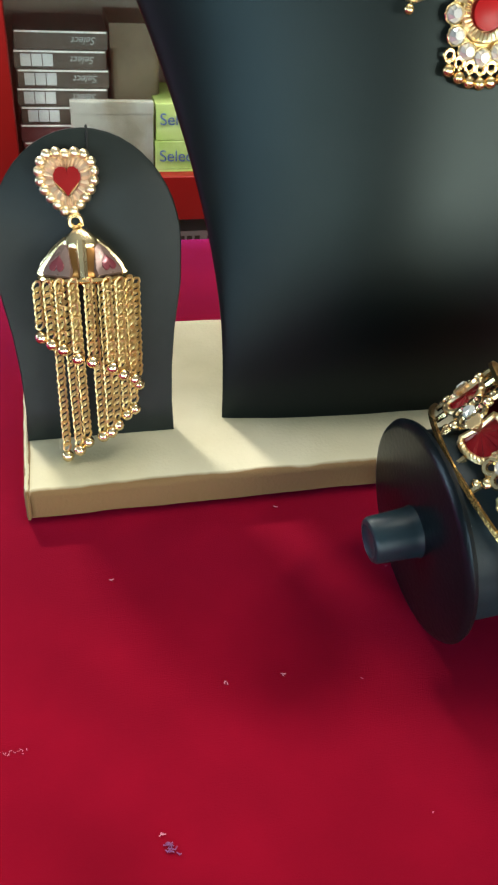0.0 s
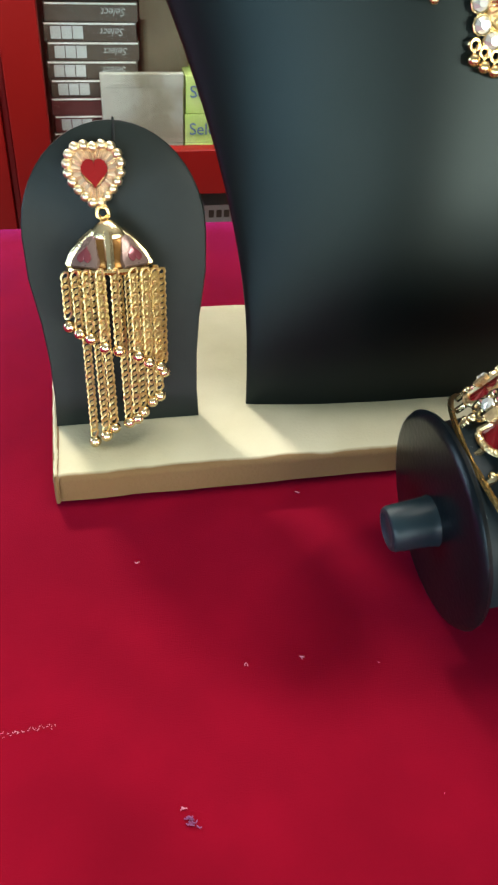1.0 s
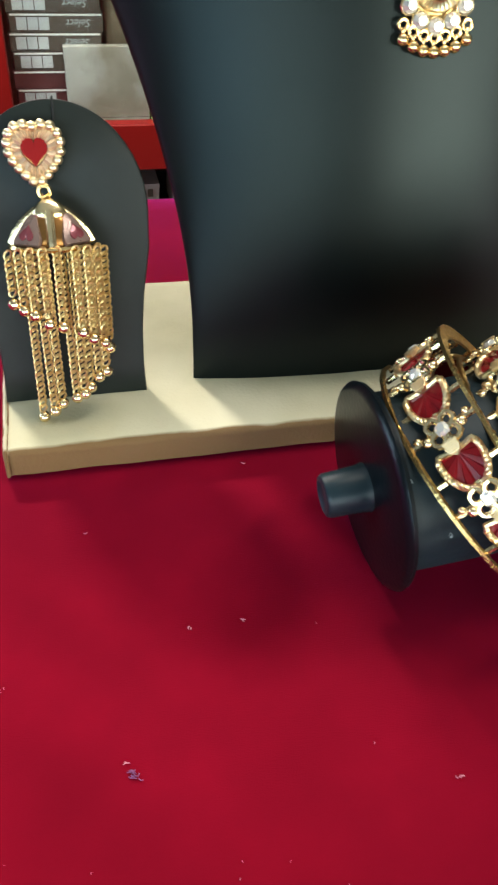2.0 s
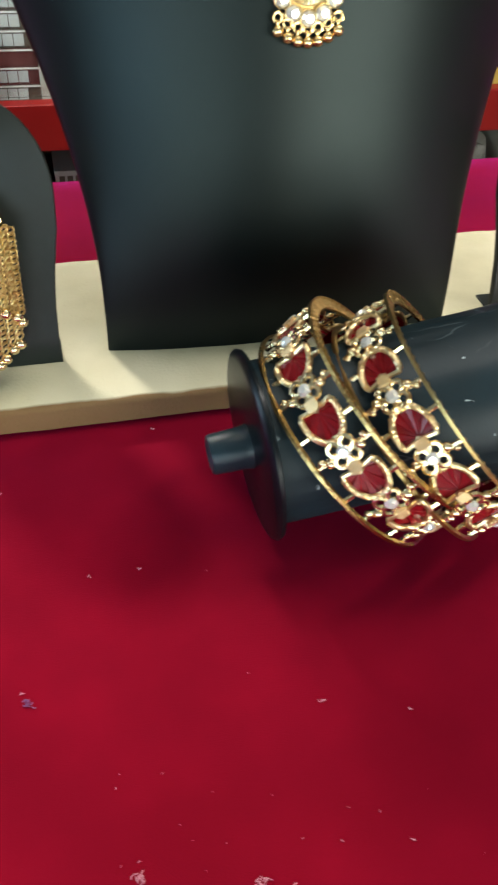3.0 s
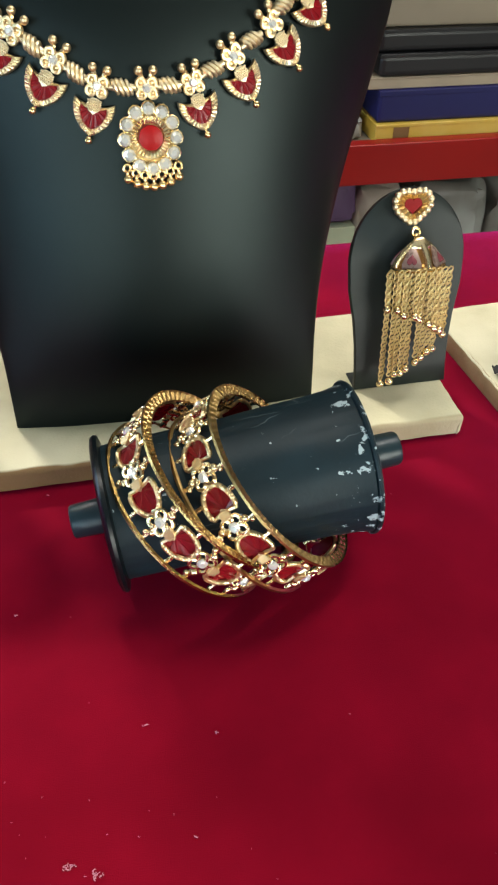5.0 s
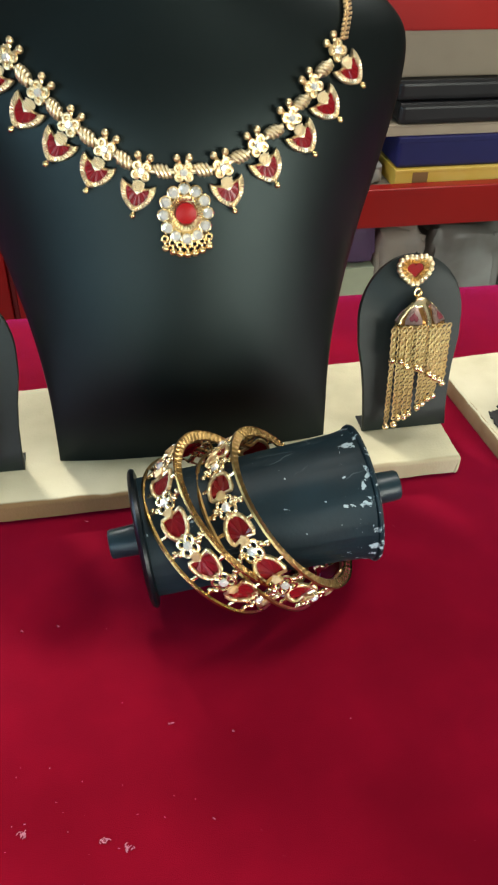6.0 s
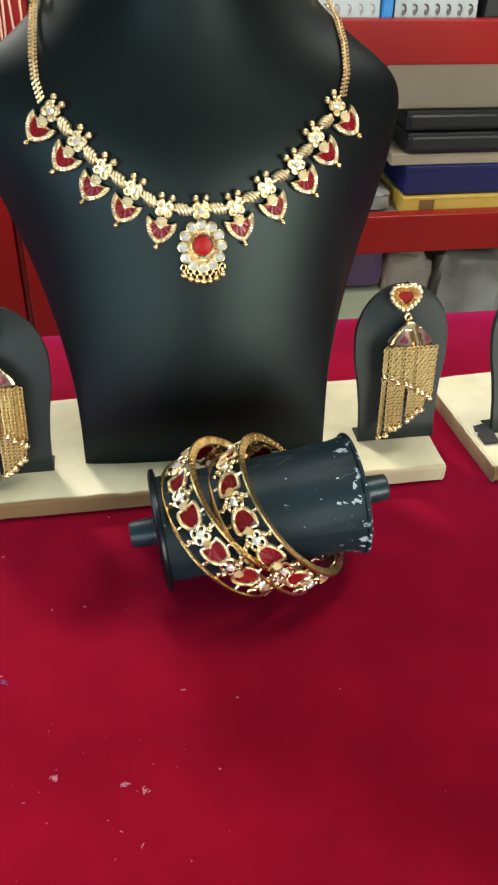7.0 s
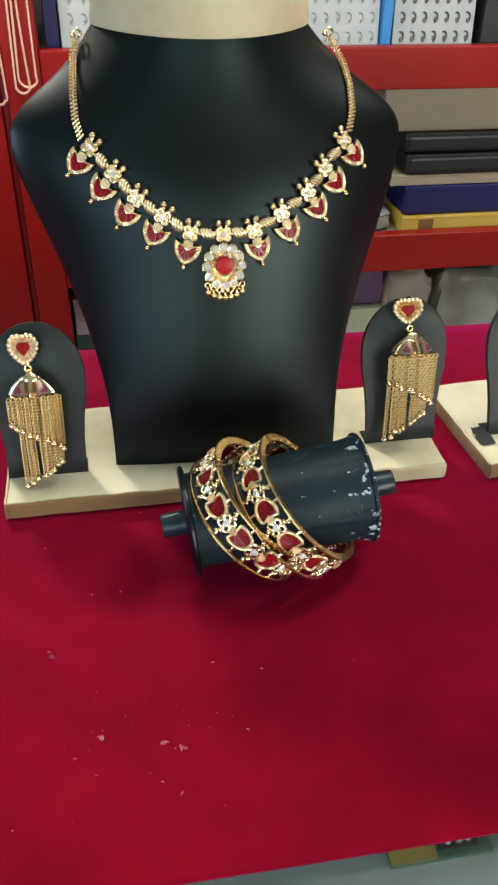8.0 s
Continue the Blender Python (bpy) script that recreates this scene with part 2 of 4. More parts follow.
    nt.links.new(cut.outputs[0], worn.inputs[1])
    nt.links.new(worn.outputs[0], mix.inputs[0])
    nt.links.new(old, mix.inputs[6])
    mix.inputs[7].default_value = (0.36, 0.43, 0.45, 1)
    nt.links.new(mix.outputs[2], bsdf.inputs["Base Color"])
    return m


VELVET = velvet_material()
CHIPPED = chipped_paint()
DISC_PAINT = mat("black_disc_paint", (0.0028, 0.0052, 0.0070), 0.27, 0.0, 0.3, 120, 0.12, 700, Specular_IOR_Level=0.22)
# lighter copy of the drum's blue-black, with the pegs' daylight gloss in the colour
PEG_PAINT = mat("daylit_peg_paint", (0.0090, 0.0230, 0.0300), 0.36, 0.0, 0.3, 120, 0.12, 700, Specular_IOR_Level=0.34)

# ---- building helpers ----
PLACED = {}


def thing(name, m, label, category, group="", kind=""):
    ob = new(name)
    ob.empty_display_size = 0.01
    ob.matrix_basis = m
    PLACED[ob.name] = m.copy()
    return tagged(ob, label, category, group, kind)


def link_part(name, data, parent, m=None, label=""):
    """A mesh as an object under its thing or part; m is its pose in the parent's frame."""
    ob = new(name, data)
    if parent:
        ob.parent = parent
    ob.matrix_basis = m if m is not None else Matrix.Identity(4)
    return tagged(ob, label)


def part(name, bm, material, parent, label="", m=None, smooth=True):
    return link_part(name, bm.mesh(name, material, smooth), parent, m, label)


class Build:
    """Collects simple solids into one mesh."""

    def __init__(self):
        self.v, self.f = [], []

    def add(self, verts, faces, m=None):
        o = len(self.v)
        self.v += [tuple(m @ Vector(p)) if m is not None else tuple(p) for p in verts]
        self.f += [tuple(i + o for i in f) for f in faces]
        return self

    def sphere(self, c, r, seg=10, rings=6, stretch=(1, 1, 1)):
        vs, fs = [(c[0], c[1], c[2] - r * stretch[2])], []
        for j in range(1, rings):
            a = math.pi * j / rings
            for i in range(seg):
                b = 2 * math.pi * i / seg
                vs.append((c[0] + r * stretch[0] * math.sin(a) * math.cos(b), c[1] + r * stretch[1] * math.sin(a) * math.sin(b), c[2] - r * stretch[2] * math.cos(a)))
        vs.append((c[0], c[1], c[2] + r * stretch[2]))
        top = len(vs) - 1
        for i in range(seg):
            k = (i + 1) % seg
            fs.append((0, 1 + k, 1 + i))
            for j in range(rings - 2):
                p = 1 + j * seg
                fs.append((p + i, p + k, p + seg + k, p + seg + i))
            p = 1 + (rings - 2) * seg
            fs.append((p + i, p + k, top))
        return self.add(vs, fs)

    def lathe(self, profile, seg=32, m=None):
        """Turns (radius, z) pairs about the z axis; ends of radius 0 close it."""
        vs, fs, rows = [], [], []
        for r, z in profile:
            if r <= 1e-7:
                rows.append([len(vs)])
                vs.append((0, 0, z))
            else:
                rows.append(list(range(len(vs), len(vs) + seg)))
                vs += [(r * math.cos(2 * math.pi * i / seg), r * math.sin(2 * math.pi * i / seg), z) for i in range(seg)]
        for a, b in zip(rows, rows[1:]):
            for i in range(seg):
                k = (i + 1) % seg
                if len(a) == 1:
                    fs.append((a[0], b[k], b[i]))
                elif len(b) == 1:
                    fs.append((a[i], a[k], b[0]))
                else:
                    fs.append((a[i], a[k], b[k], b[i]))
        return self.add(vs, fs, m)

    def tube(self, path, r, seg=8, closed=False, flat=1.0, radii=None):
        pts = [Vector(p) for p in path]
        n, vs, fs = len(pts), [], []
        side = None
        for i, p in enumerate(pts):
            a = pts[(i - 1) % n] if closed or i else p
            b = pts[(i + 1) % n] if closed or i < n - 1 else p
            d = (b - a).normalized()
            if side is None:
                side = d.orthogonal().normalized()
            side = (side - d * side.dot(d)).normalized()
            up = d.cross(side)
            rr = radii[i] if radii else r
            for k in range(seg):
                t = 2 * math.pi * k / seg
                vs.append(p + side * rr * math.cos(t) + up * rr * flat * math.sin(t))
        for i in range(n if closed else n - 1):
            j = (i + 1) % n
            for k in range(seg):
                q = (k + 1) % seg
                fs.append((i * seg + k, i * seg + q, j * seg + q, j * seg + k))
        if not closed:
            fs += [tuple(reversed(range(seg))), tuple(range((n - 1) * seg, n * seg))]
        return self.add(vs, fs)

    def ring(self, c, r, wire, axis="y", seg=14, sides=6, stretch=1.0):
        path = []
        for i in range(seg):
            t = 2 * math.pi * i / seg
            u, w = r * math.cos(t), r * stretch * math.sin(t)
            path.append({"y": (c[0] + u, c[1], c[2] + w), "x": (c[0], c[1] + u, c[2] + w), "z": (c[0] + u, c[1] + w, c[2])}[axis])
        return self.tube(path, wire, sides, True)

    def box(self, lo, hi, bevel=0.0, m=None):
        bm = bmesh.new()
        bmesh.ops.create_cube(bm, size=1.0)
        for v in bm.verts:
            v.co = Vector([lo[k] + (v.co[k] + 0.5) * (hi[k] - lo[k]) for k in range(3)])
        if bevel:
            bmesh.ops.bevel(bm, geom=bm.edges[:], offset=bevel, segments=3, affect="EDGES", profile=0.5)
        bm.verts.index_update()
        self.add([v.co.copy() for v in bm.verts], [[v.index for v in f.verts] for f in bm.faces], m)
        bm.free()
        return self

    def prism(self, outline, y0, y1, dome=0.0, rings=1, ridge=0.0):
        """A filled outline in x, z: back at y0, front at y1 (towards -y), domed by that much."""
        n = len(outline)
        cx = sum(p[0] for p in outline) / n
        cz = sum(p[1] for p in outline) / n
        vs = [(p[0], y0, p[1]) for p in outline]
        fs = [tuple(range(n))]
        prev = 0
        for j in range(rings + 1):
            s = 1 - j / (rings + 1)
            y = y1 - dome * (1 - s * s)
            base = len(vs)
            vs += [(cx + (p[0] - cx) * s, y + (ridge * s if q % 4 < 2 else 0.0), cz + (p[1] - cz) * s) for q, p in enumerate(outline)]
            for i in range(n):
                k = (i + 1) % n
                fs.append((prev + k, prev + i, base + i, base + k))
            prev = base
        vs.append((cx, y1 - dome, cz))
        for i in range(n):
            fs.append((prev + (i + 1) % n, prev + i, len(vs) - 1))
        return self.add(vs, fs)

    def bent(self, radius):
        """Bends a flat relief (x round the ring, z across it, -y outwards) about the z axis."""
        self.v = [((radius - y) * math.sin(x / radius), -(radius - y) * math.cos(x / radius), z) for x, y, z in self.v]
        return self

    def mesh(self, name, material, smooth=True):
        me = bpy.data.meshes.new(name)
        me.from_pydata(self.v, [], self.f)
        me.materials.append(material)
        bm = bmesh.new()
        bm.from_mesh(me)
        bmesh.ops.recalc_face_normals(bm, faces=bm.faces)
        if smooth:
            for e in bm.edges:
                if len(e.link_faces) == 2 and e.calc_face_angle(0) > 0.75:
                    e.smooth = False
            for f in bm.faces:
                f.smooth = True
        bm.to_mesh(me)
        bm.free()
        return me


def heart(width, height, n=36):
    """Outline of a heart with its tip down, centred."""
    out = []
    for i in range(n):
        t = 2 * math.pi * i / n
        out.append((width / 2 * math.sin(t) ** 3, height / 2 * ((13 * math.cos(t) - 5 * math.cos(2 * t) - 2 * math.cos(3 * t) - math.cos(4 * t) + 2.5) / 14.5)))
    return out


def scaled(outline, s, dz=0.0):
    return [(x * s, z * s + dz) for x, z in outline]


def slab(name, lo, hi, material, label, category, bevel=0.0, kind="structure"):
    ob = part(name, Build().box(lo, hi, bevel), material, None)
    return tagged(ob, label, category, kind=kind)


# ---- the shop: floor, walls, ceiling ----
slab("floor", (-3.2, -2.6, -1.00), (3.2, 2.2, -0.95), FLOOR_TILE, "grey tiled shop floor", "floor")
slab("ceiling", (-3.2, -2.6, 1.95), (3.2, 2.2, 2.0), CEILING_PAINT, "greyish painted shop ceiling", "ceiling")
slab("wall_north", (-3.2, 2.1, -0.95), (3.2, 2.2, 1.95), WALL_PAINT, "brownish painted wall behind the shelves", "wall")
slab("wall_south", (-3.2, -2.6, -0.95), (3.2, -2.5, 1.95), WALL_PAINT, "brownish painted shop wall", "wall")
slab("wall_east", (3.1, -2.5, -0.95), (3.2, 2.1, 1.95), WALL_PAINT, "brownish painted shop wall", "wall")
slab("wall_west", (-3.2, -2.5, -0.95), (-3.1, 2.1, 1.95), WALL_PAINT, "brownish painted shop wall", "wall")

# ---- glass counter with the velvet cloth on it ----
counter = thing("glass_counter", pose(0.2, -0.05, -0.95), "glass-topped shop counter under the red velvet", "counter")
at = pose(-0.2, 0.05, 0.95)
top = part("glass_top", Build().box((-0.75, -0.33, -0.0100), (1.05, 0.160, -0.0020), 0.001), GLASS, counter, "clear glass plate", at, False)
top.visible_shadow = False
part("lining", Build().box((-0.74, -0.32, -0.046), (1.04, 0.150, -0.0352), 0.002), TRAY, counter, "pale paper-lined display tray", at, False)
part("body", Build().box((-0.74, -0.32, -0.95), (1.04, 0.150, -0.052), 0.003), RED_WOOD, counter, "", at, False)
for x0, x1, y0, y1 in ((-0.75, -0.735, -0.33, 0.16), (1.035, 1.05, -0.33, 0.16), (-0.735, 1.035, 0.152, 0.160), (-0.735, 1.035, -0.33, -0.322)):
    part("frame", Build().box((x0, y0, -0.052), (x1, y1, -0.0102), 0.001), RED_WOOD, counter, "", at, False)


def printed_card():
    card = thing("printed_card", pose(0.157, -0.1715, -0.0351), "green and gold printed card under the counter glass", "card")
    part("sheet", Build().box((-0.0195, 0.0, 0.0), (0.0195, 0.030, 0.0010)), DARK_GREEN, card, "", None, False)
    part("gold_panel", Build().box((-0.0185, 0.001, 0.0011), (-0.0015, 0.028, 0.0014)), OLIVE_GOLD, card, "olive gold panel", None, False)
    part("black_panel", Build().box((-0.0010, 0.0034, 0.0011), (0.0150, 0.028, 0.0014)), BLACK_BOX, card, "black panel", None, False)
    for x, w in ((0.0030, 0.0016), (0.0070, 0.0022), (0.0110, 0.0012)):
        part("print_bar", Build().box((x, 0.0052, 0.0015), (x + w, 0.0061, 0.0018)), WHITE_CARD, card, "", None, False)


printed_card()


def velvet_cloth():
    nx, ny = 150, 48
    x0, x1, y0, y1 = -0.70, 1.00, -0.179, 0.163
    b = Build()
    vs, fs = [], []
    for j in range(ny + 1):
        for i in range(nx + 1):
            x, y = x0 + (x1 - x0) * i / nx, y0 + (y1 - y0) * j / ny
            z = 0.0003 * noise.noise(Vector((x * 14, y * 14, 0)))
            near = max(0.0, 1 - abs(x - 0.15) / 0.25)
            z = -abs(z) * (1 - 0.6 * near) + 0.00005
            if j == 0:
                y += 0.0012 * noise.noise(Vector((x * 9, 0, 3)))
            if j in (0, ny):
                z -= 0.0014
            if j == 1:
                y -= 0.0055
                z -= 0.0002
            vs.append((x, y, z))
    n = (nx + 1) * (ny + 1)
    vs += [(x, y, -0.0019) for x, y, z in vs]
    for j in range(ny):
        for i in range(nx):
            a = j * (nx + 1) + i
            fs += [(a, a + 1, a + nx + 2, a + nx + 1), (n + a + nx + 1, n + a + nx + 2, n + a + 1, n + a)]
    for i in range(nx):
        for a in (i, ny * (nx + 1) + i):
            fs.append((a, n + a, n + a + 1, a + 1))
    for j in range(ny):
        for a in (j * (nx + 1), j * (nx + 1) + nx):
            fs.append((a, n + a, n + a + nx + 1, a + nx + 1))
    b.add(vs, fs)
    return tagged(part("velvet_cloth", b, VELVET, None), "crimson velvet cloth with lint lying on the counter", "cloth")


velvet_cloth()


def lint():
    rng = random.Random(4)
    white, thread = Build(), Build()
    spots = [(0.0176, -0.0224), (0.0382, -0.0541), (0.0504, -0.0540), (0.0614, -0.0040), (0.0843, -0.0975), (0.1030, -0.1032), (0.0930, -0.1290),
             (0.0630, -0.1300), (0.0410, -0.1242), (0.0690, -0.1330), (0.0213, -0.0825), (0.0670, -0.1500)]
    for k in range(56):
        spots.append((rng.gauss(0.055, 0.03), rng.gauss(-0.128, 0.018)) if k % 3 else (rng.uniform(-0.04, 0.26), rng.uniform(-0.17, -0.02)))
    def fibre(x, y, s, thick):
        a = rng.uniform(0, 3.14)
        d = Vector((math.cos(a), math.sin(a), 0)) * s * rng.uniform(0.8, 1.6)
        c = Vector((x, y, 0.00035))
        side = Vector((-d.y, d.x, 0)) * 0.35
        white.tube([c - d, c - d * 0.2 + side, c + d], thick, 5)

    for k, (x, y) in enumerate(spots):
        if k < 12:
            for q in range(14 if k in (7, 8, 9) else rng.choice((2, 3, 4))):
                fibre(x + rng.gauss(0, 0.0007 if k in (7, 8, 9) else 0.0003), y + rng.gauss(0, 0.0005 if k in (7, 8, 9) else 0.0002), 0.00034, 0.00010)
        else:
            s = rng.choice((0.00010, 0.00014, 0.00018, 0.00022, 0.00030))
            fibre(x, y, s, s * 0.3)
    for k in range(26):
        u = k / 25
        fibre(-0.0125 + 0.011 * u + rng.gauss(0, 0.0003), -0.0625 + 0.0005 * u + rng.gauss(0, 0.0003), 0.00018, 0.00005)
    for k in range(14):
        x, y = 0.0224 + rng.gauss(0, 0.0004), -0.0850 + rng.gauss(0, 0.0006)
        thread.tube([(x - 0.0004, y, 0.0003), (x, y + rng.uniform(-0.0006, 0.0006), 0.0006), (x + 0.0004, y + rng.uniform(-0.0004, 0.0004), 0.0003)], 0.00012, 5)
    tagged(part("lint", white, LINT, None), "scattered pale lint and dust on the red velvet", "lint", kind="stuff")
    tagged(part("thread_tuft", thread, LINT_BLUE, None), "small bluish thread tuft on the red velvet", "thread")


lint()

# ---- necklace display stand: suede base, black bust, two earring pads ----
# height, half width, middle x, front y in the middle, y at the sides, back y
SECTIONS = [
    (0.0090, 0.0560, 0.1085, 0.0205, 0.0245, 0.040), (0.020, 0.0560, 0.1085, 0.0194, 0.0255, 0.043), (0.035, 0.0563, 0.1085, 0.0184, 0.0285, 0.048),
    (0.050, 0.0580, 0.1086, 0.0184, 0.0340, 0.056), (0.065, 0.0612, 0.1089, 0.0202, 0.0405, 0.065), (0.080, 0.0655, 0.1092, 0.0233, 0.0475, 0.076),
    (0.095, 0.0708, 0.1096, 0.0270, 0.0548, 0.088),
    (0.110, 0.0770, 0.1098, 0.0306, 0.0615, 0.098), (0.130, 0.0850, 0.1095, 0.0355, 0.0700, 0.110), (0.145, 0.0895, 0.1090, 0.0410, 0.0750, 0.117),
    (0.1555, 0.0910, 0.1088, 0.0465, 0.0790, 0.121), (0.1630, 0.0880, 0.1088, 0.0497, 0.0820, 0.123), (0.1695, 0.0785, 0.1086, 0.0520, 0.0850, 0.125),
    (0.1755, 0.0695, 0.1084, 0.0540, 0.0880, 0.127), (0.1825, 0.0605, 0.1082, 0.0560, 0.0920, 0.130), (0.1895, 0.0540, 0.1078, 0.0575, 0.0960, 0.134),
    (0.1960, 0.0490, 0.1075, 0.0590, 0.1000, 0.138),
]
SEC = np.array(SECTIONS)


def section(z):
    # each width and depth is blended with its neighbours
    reach = min(0.007, z - 0.0090, 0.1960 - z) if 0.0090 <= z <= 0.1960 else 0.0
    at_z = [z + reach * s for s in (-1.0, -0.6, -0.3, 0.0, 0.3, 0.6, 1.0)]
    return [float(np.mean(np.interp(at_z, SEC[:, 0], SEC[:, k]))) for k in range(1, 6)]


def swell(u):
    u = min(1.0, abs(u))
    return 0.6 * u ** 2.1 + 0.4 * (1 - math.sqrt(1 - u * u))


def bust_front(x, z):
    w, c, yf, ys, yb = section(z)
    return yf + (ys - yf) * swell((x - c) / w)


def bust_frame(x, z, lift=0.0, turn=0.0):
    """A pose on the bust's front: local -y looks out of the surface, z up along it, turned in the surface by turn degrees."""
    e = 0.002
    dx = Vector((2 * e, bust_front(x + e, z) - bust_front(x - e, z), 0)).normalized()
    dz = Vector((0, bust_front(x, z + e) - bust_front(x, z - e), 2 * e)).normalized()
    out = dx.cross(dz).normalized()
    up = (dz - out * dz.dot(out)).normalized()
    m = Matrix((up.cross(out), -out, up)).transposed().to_4x4()
    m.translation = Vector((x, bust_front(x, z), z)) + out * lift
    return m @ pose(0, 0, 0, 0, turn, 0)


def bust_mesh():
    zs = sorted(set([float(z) for z in np.linspace(0.0090, 0.1960, 90)] + [0.158, 0.1605, 0.165, 0.1675]))
    half, b = 30, Build()
    vs, fs = [], []
    for z in zs:
        w, c, yf, ys, yb = section(z)
        row = []
        for i in range(half + 1):
            u = math.sin(math.pi / 2 * (2 * i / half - 1))
            row.append((c + w * u, yf + (ys - yf) * swell(u), z))
        for i in range(1, half):
            t = math.pi * i / half
            row.append((c + w * math.cos(t), ys + (yb - ys) * math.sin(t), z))
        vs += row
    n = 2 * half
    for j in range(len(zs) - 1):
        for i in range(n):
            k = (i + 1) % n
            fs.append((j * n + i, j * n + k, (j + 1) * n + k, (j + 1) * n + i))
    fs += [tuple(reversed(range(n))), tuple(range((len(zs) - 1) * n, len(zs) * n))]
    b.add(vs, fs)
    top_row = vs[-n:]
    return b, top_row


stand = thing("necklace_display_stand", pose(0.1085, 0.04, 0.0), "cream suede display stand with a black bust and earring pads", "display stand", "display stands")
home = pose(-0.1085, -0.04, 0.0)


def worn_block(lo, hi, bevel):
    """A bevelled block whose faces and edges run a little uneven."""
    bm = bmesh.new()
    bmesh.ops.create_cube(bm, size=1.0)
    for v in bm.verts:
        v.co = Vector([lo[k] + (v.co[k] + 0.5) * (hi[k] - lo[k]) for k in range(3)])
    bmesh.ops.bevel(bm, geom=bm.edges[:], offset=bevel, segments=3, affect="EDGES", profile=0.5)
    for axis, count in ((0, 48), (1, 20)):
        long_edges = [e for e in bm.edges if abs(e.verts[0].co[axis] - e.verts[1].co[axis]) > 0.5 * (hi[axis] - lo[axis])]
        bmesh.ops.subdivide_edges(bm, edges=long_edges, cuts=count, use_grid_fill=False)
    for v in bm.verts:
        k = v.co * 70
        d = Vector((noise.noise(k), noise.noise(k + Vector((9, 3, 1))), 0.6 * noise.noise(k + Vector((2, 7, 5))))) * 0.00045
        d += Vector((0, noise.noise(v.co * 300), noise.noise(v.co * 300 + Vector((4, 4, 4))))) * 0.00015
        if v.co.z < 0.002:
            d.z = 0.0
        v.co += d
    b = Build()
    bm.verts.index_update()
    b.add([v.co.copy() for v in bm.verts], [[v.index for v in f.verts] for f in bm.faces])
    bm.free()
    return b


def suede_board(x0, x1, y0, y1, parent, m):
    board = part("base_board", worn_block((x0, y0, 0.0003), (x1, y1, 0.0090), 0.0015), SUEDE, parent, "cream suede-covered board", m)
    part("side_edge", Build().box((x0 - 0.0009, y0 + 0.0006, 0.0004), (x0 + 0.0030, y1 - 0.0010, 0.0086), 0.0005), SUEDE_SIDE, board, "worn tan side edge")
    for x, inset in ((x0 - 0.0002, 0.0), (x1 - 0.0009, 0.0012)):
        path = [(x - inset, y0 + inset * 0.2 - 0.0002, 0.0012), (x - inset * 0.8, y0 + inset * 0.2 - 0.0003, 0.0045), (x - inset * 0.3, y0 + inset * 0.7, 0.0072)]
        for k in range(70):
            y = y0 + 0.0012 + inset + (y1 - 0.004 - y0) * k / 69
            path.append((x + 0.00035 * noise.noise(Vector((x * 50, y * 160, 0))), y, 0.0087 - inset * 0.4 + 0.00025 * noise.noise(Vector((3, y * 220, 0)))))
        part("edge_seam", Build().tube(path, 0.0006, 6, False, 1.0, [0.00052 + 0.00022 * noise.noise(Vector((k * 0.7, x * 40, 2))) for k in range(len(path))]), SUEDE, board, "pale frayed edge of the suede")
    return board


board = suede_board(0.0, 0.2187, 0.0, 0.0790, stand, home)
body, neck_row = bust_mesh()
bust = part("bust", body, LEATHER, stand, "black leatherette neck and shoulder form", home)


def neck_cap():
    b = Build()
    n = len(neck_row)
    cx, cy = sum(p[0] for p in neck_row) / n, sum(p[1] for p in neck_row) / n
    vs, fs = [], []
    levels = ((0.98, 0.1955), (1.005, 0.1962), (1.012, 0.1985), (1.0, 0.2040), (0.985, 0.2130), (0.975, 0.2240), (0.97, 0.2350), (0.94, 0.2375), (0.6, 0.2382))
    for s, z in levels:
        vs += [(cx + (p[0] - cx) * s, cy + (p[1] - cy) * s, z) for p in neck_row]
    for j in range(len(levels) - 1):
        for i in range(n):
            k = (i + 1) % n
            fs.append((j * n + i, j * n + k, (j + 1) * n + k, (j + 1) * n + i))
    fs += [tuple(range((len(levels) - 1) * n, len(levels) * n)), tuple(reversed(range(n)))]
    return b.add(vs, fs)


part("neck_cap", neck_cap(), NECK_SUEDE, bust, "cream suede upper neck")


def pad_outline(half_foot, half_head, height):
    """Keyhole-shaped flap: narrow foot, round head."""
    right = [(half_foot, 0.0), (half_foot * 0.985, 0.008), (half_foot * 1.0, 0.018), (half_foot * 1.05, 0.028), (half_head * 0.985, 0.040), (half_head, 0.050)]
    r0 = height - 0.050
    for i in range(1, 13):
        t = math.pi / 2 * i / 12
        right.append((half_head * math.cos(t), 0.050 + r0 * math.sin(t)))
    return right + [(-x, z) for x, z in reversed(right[:-1])]


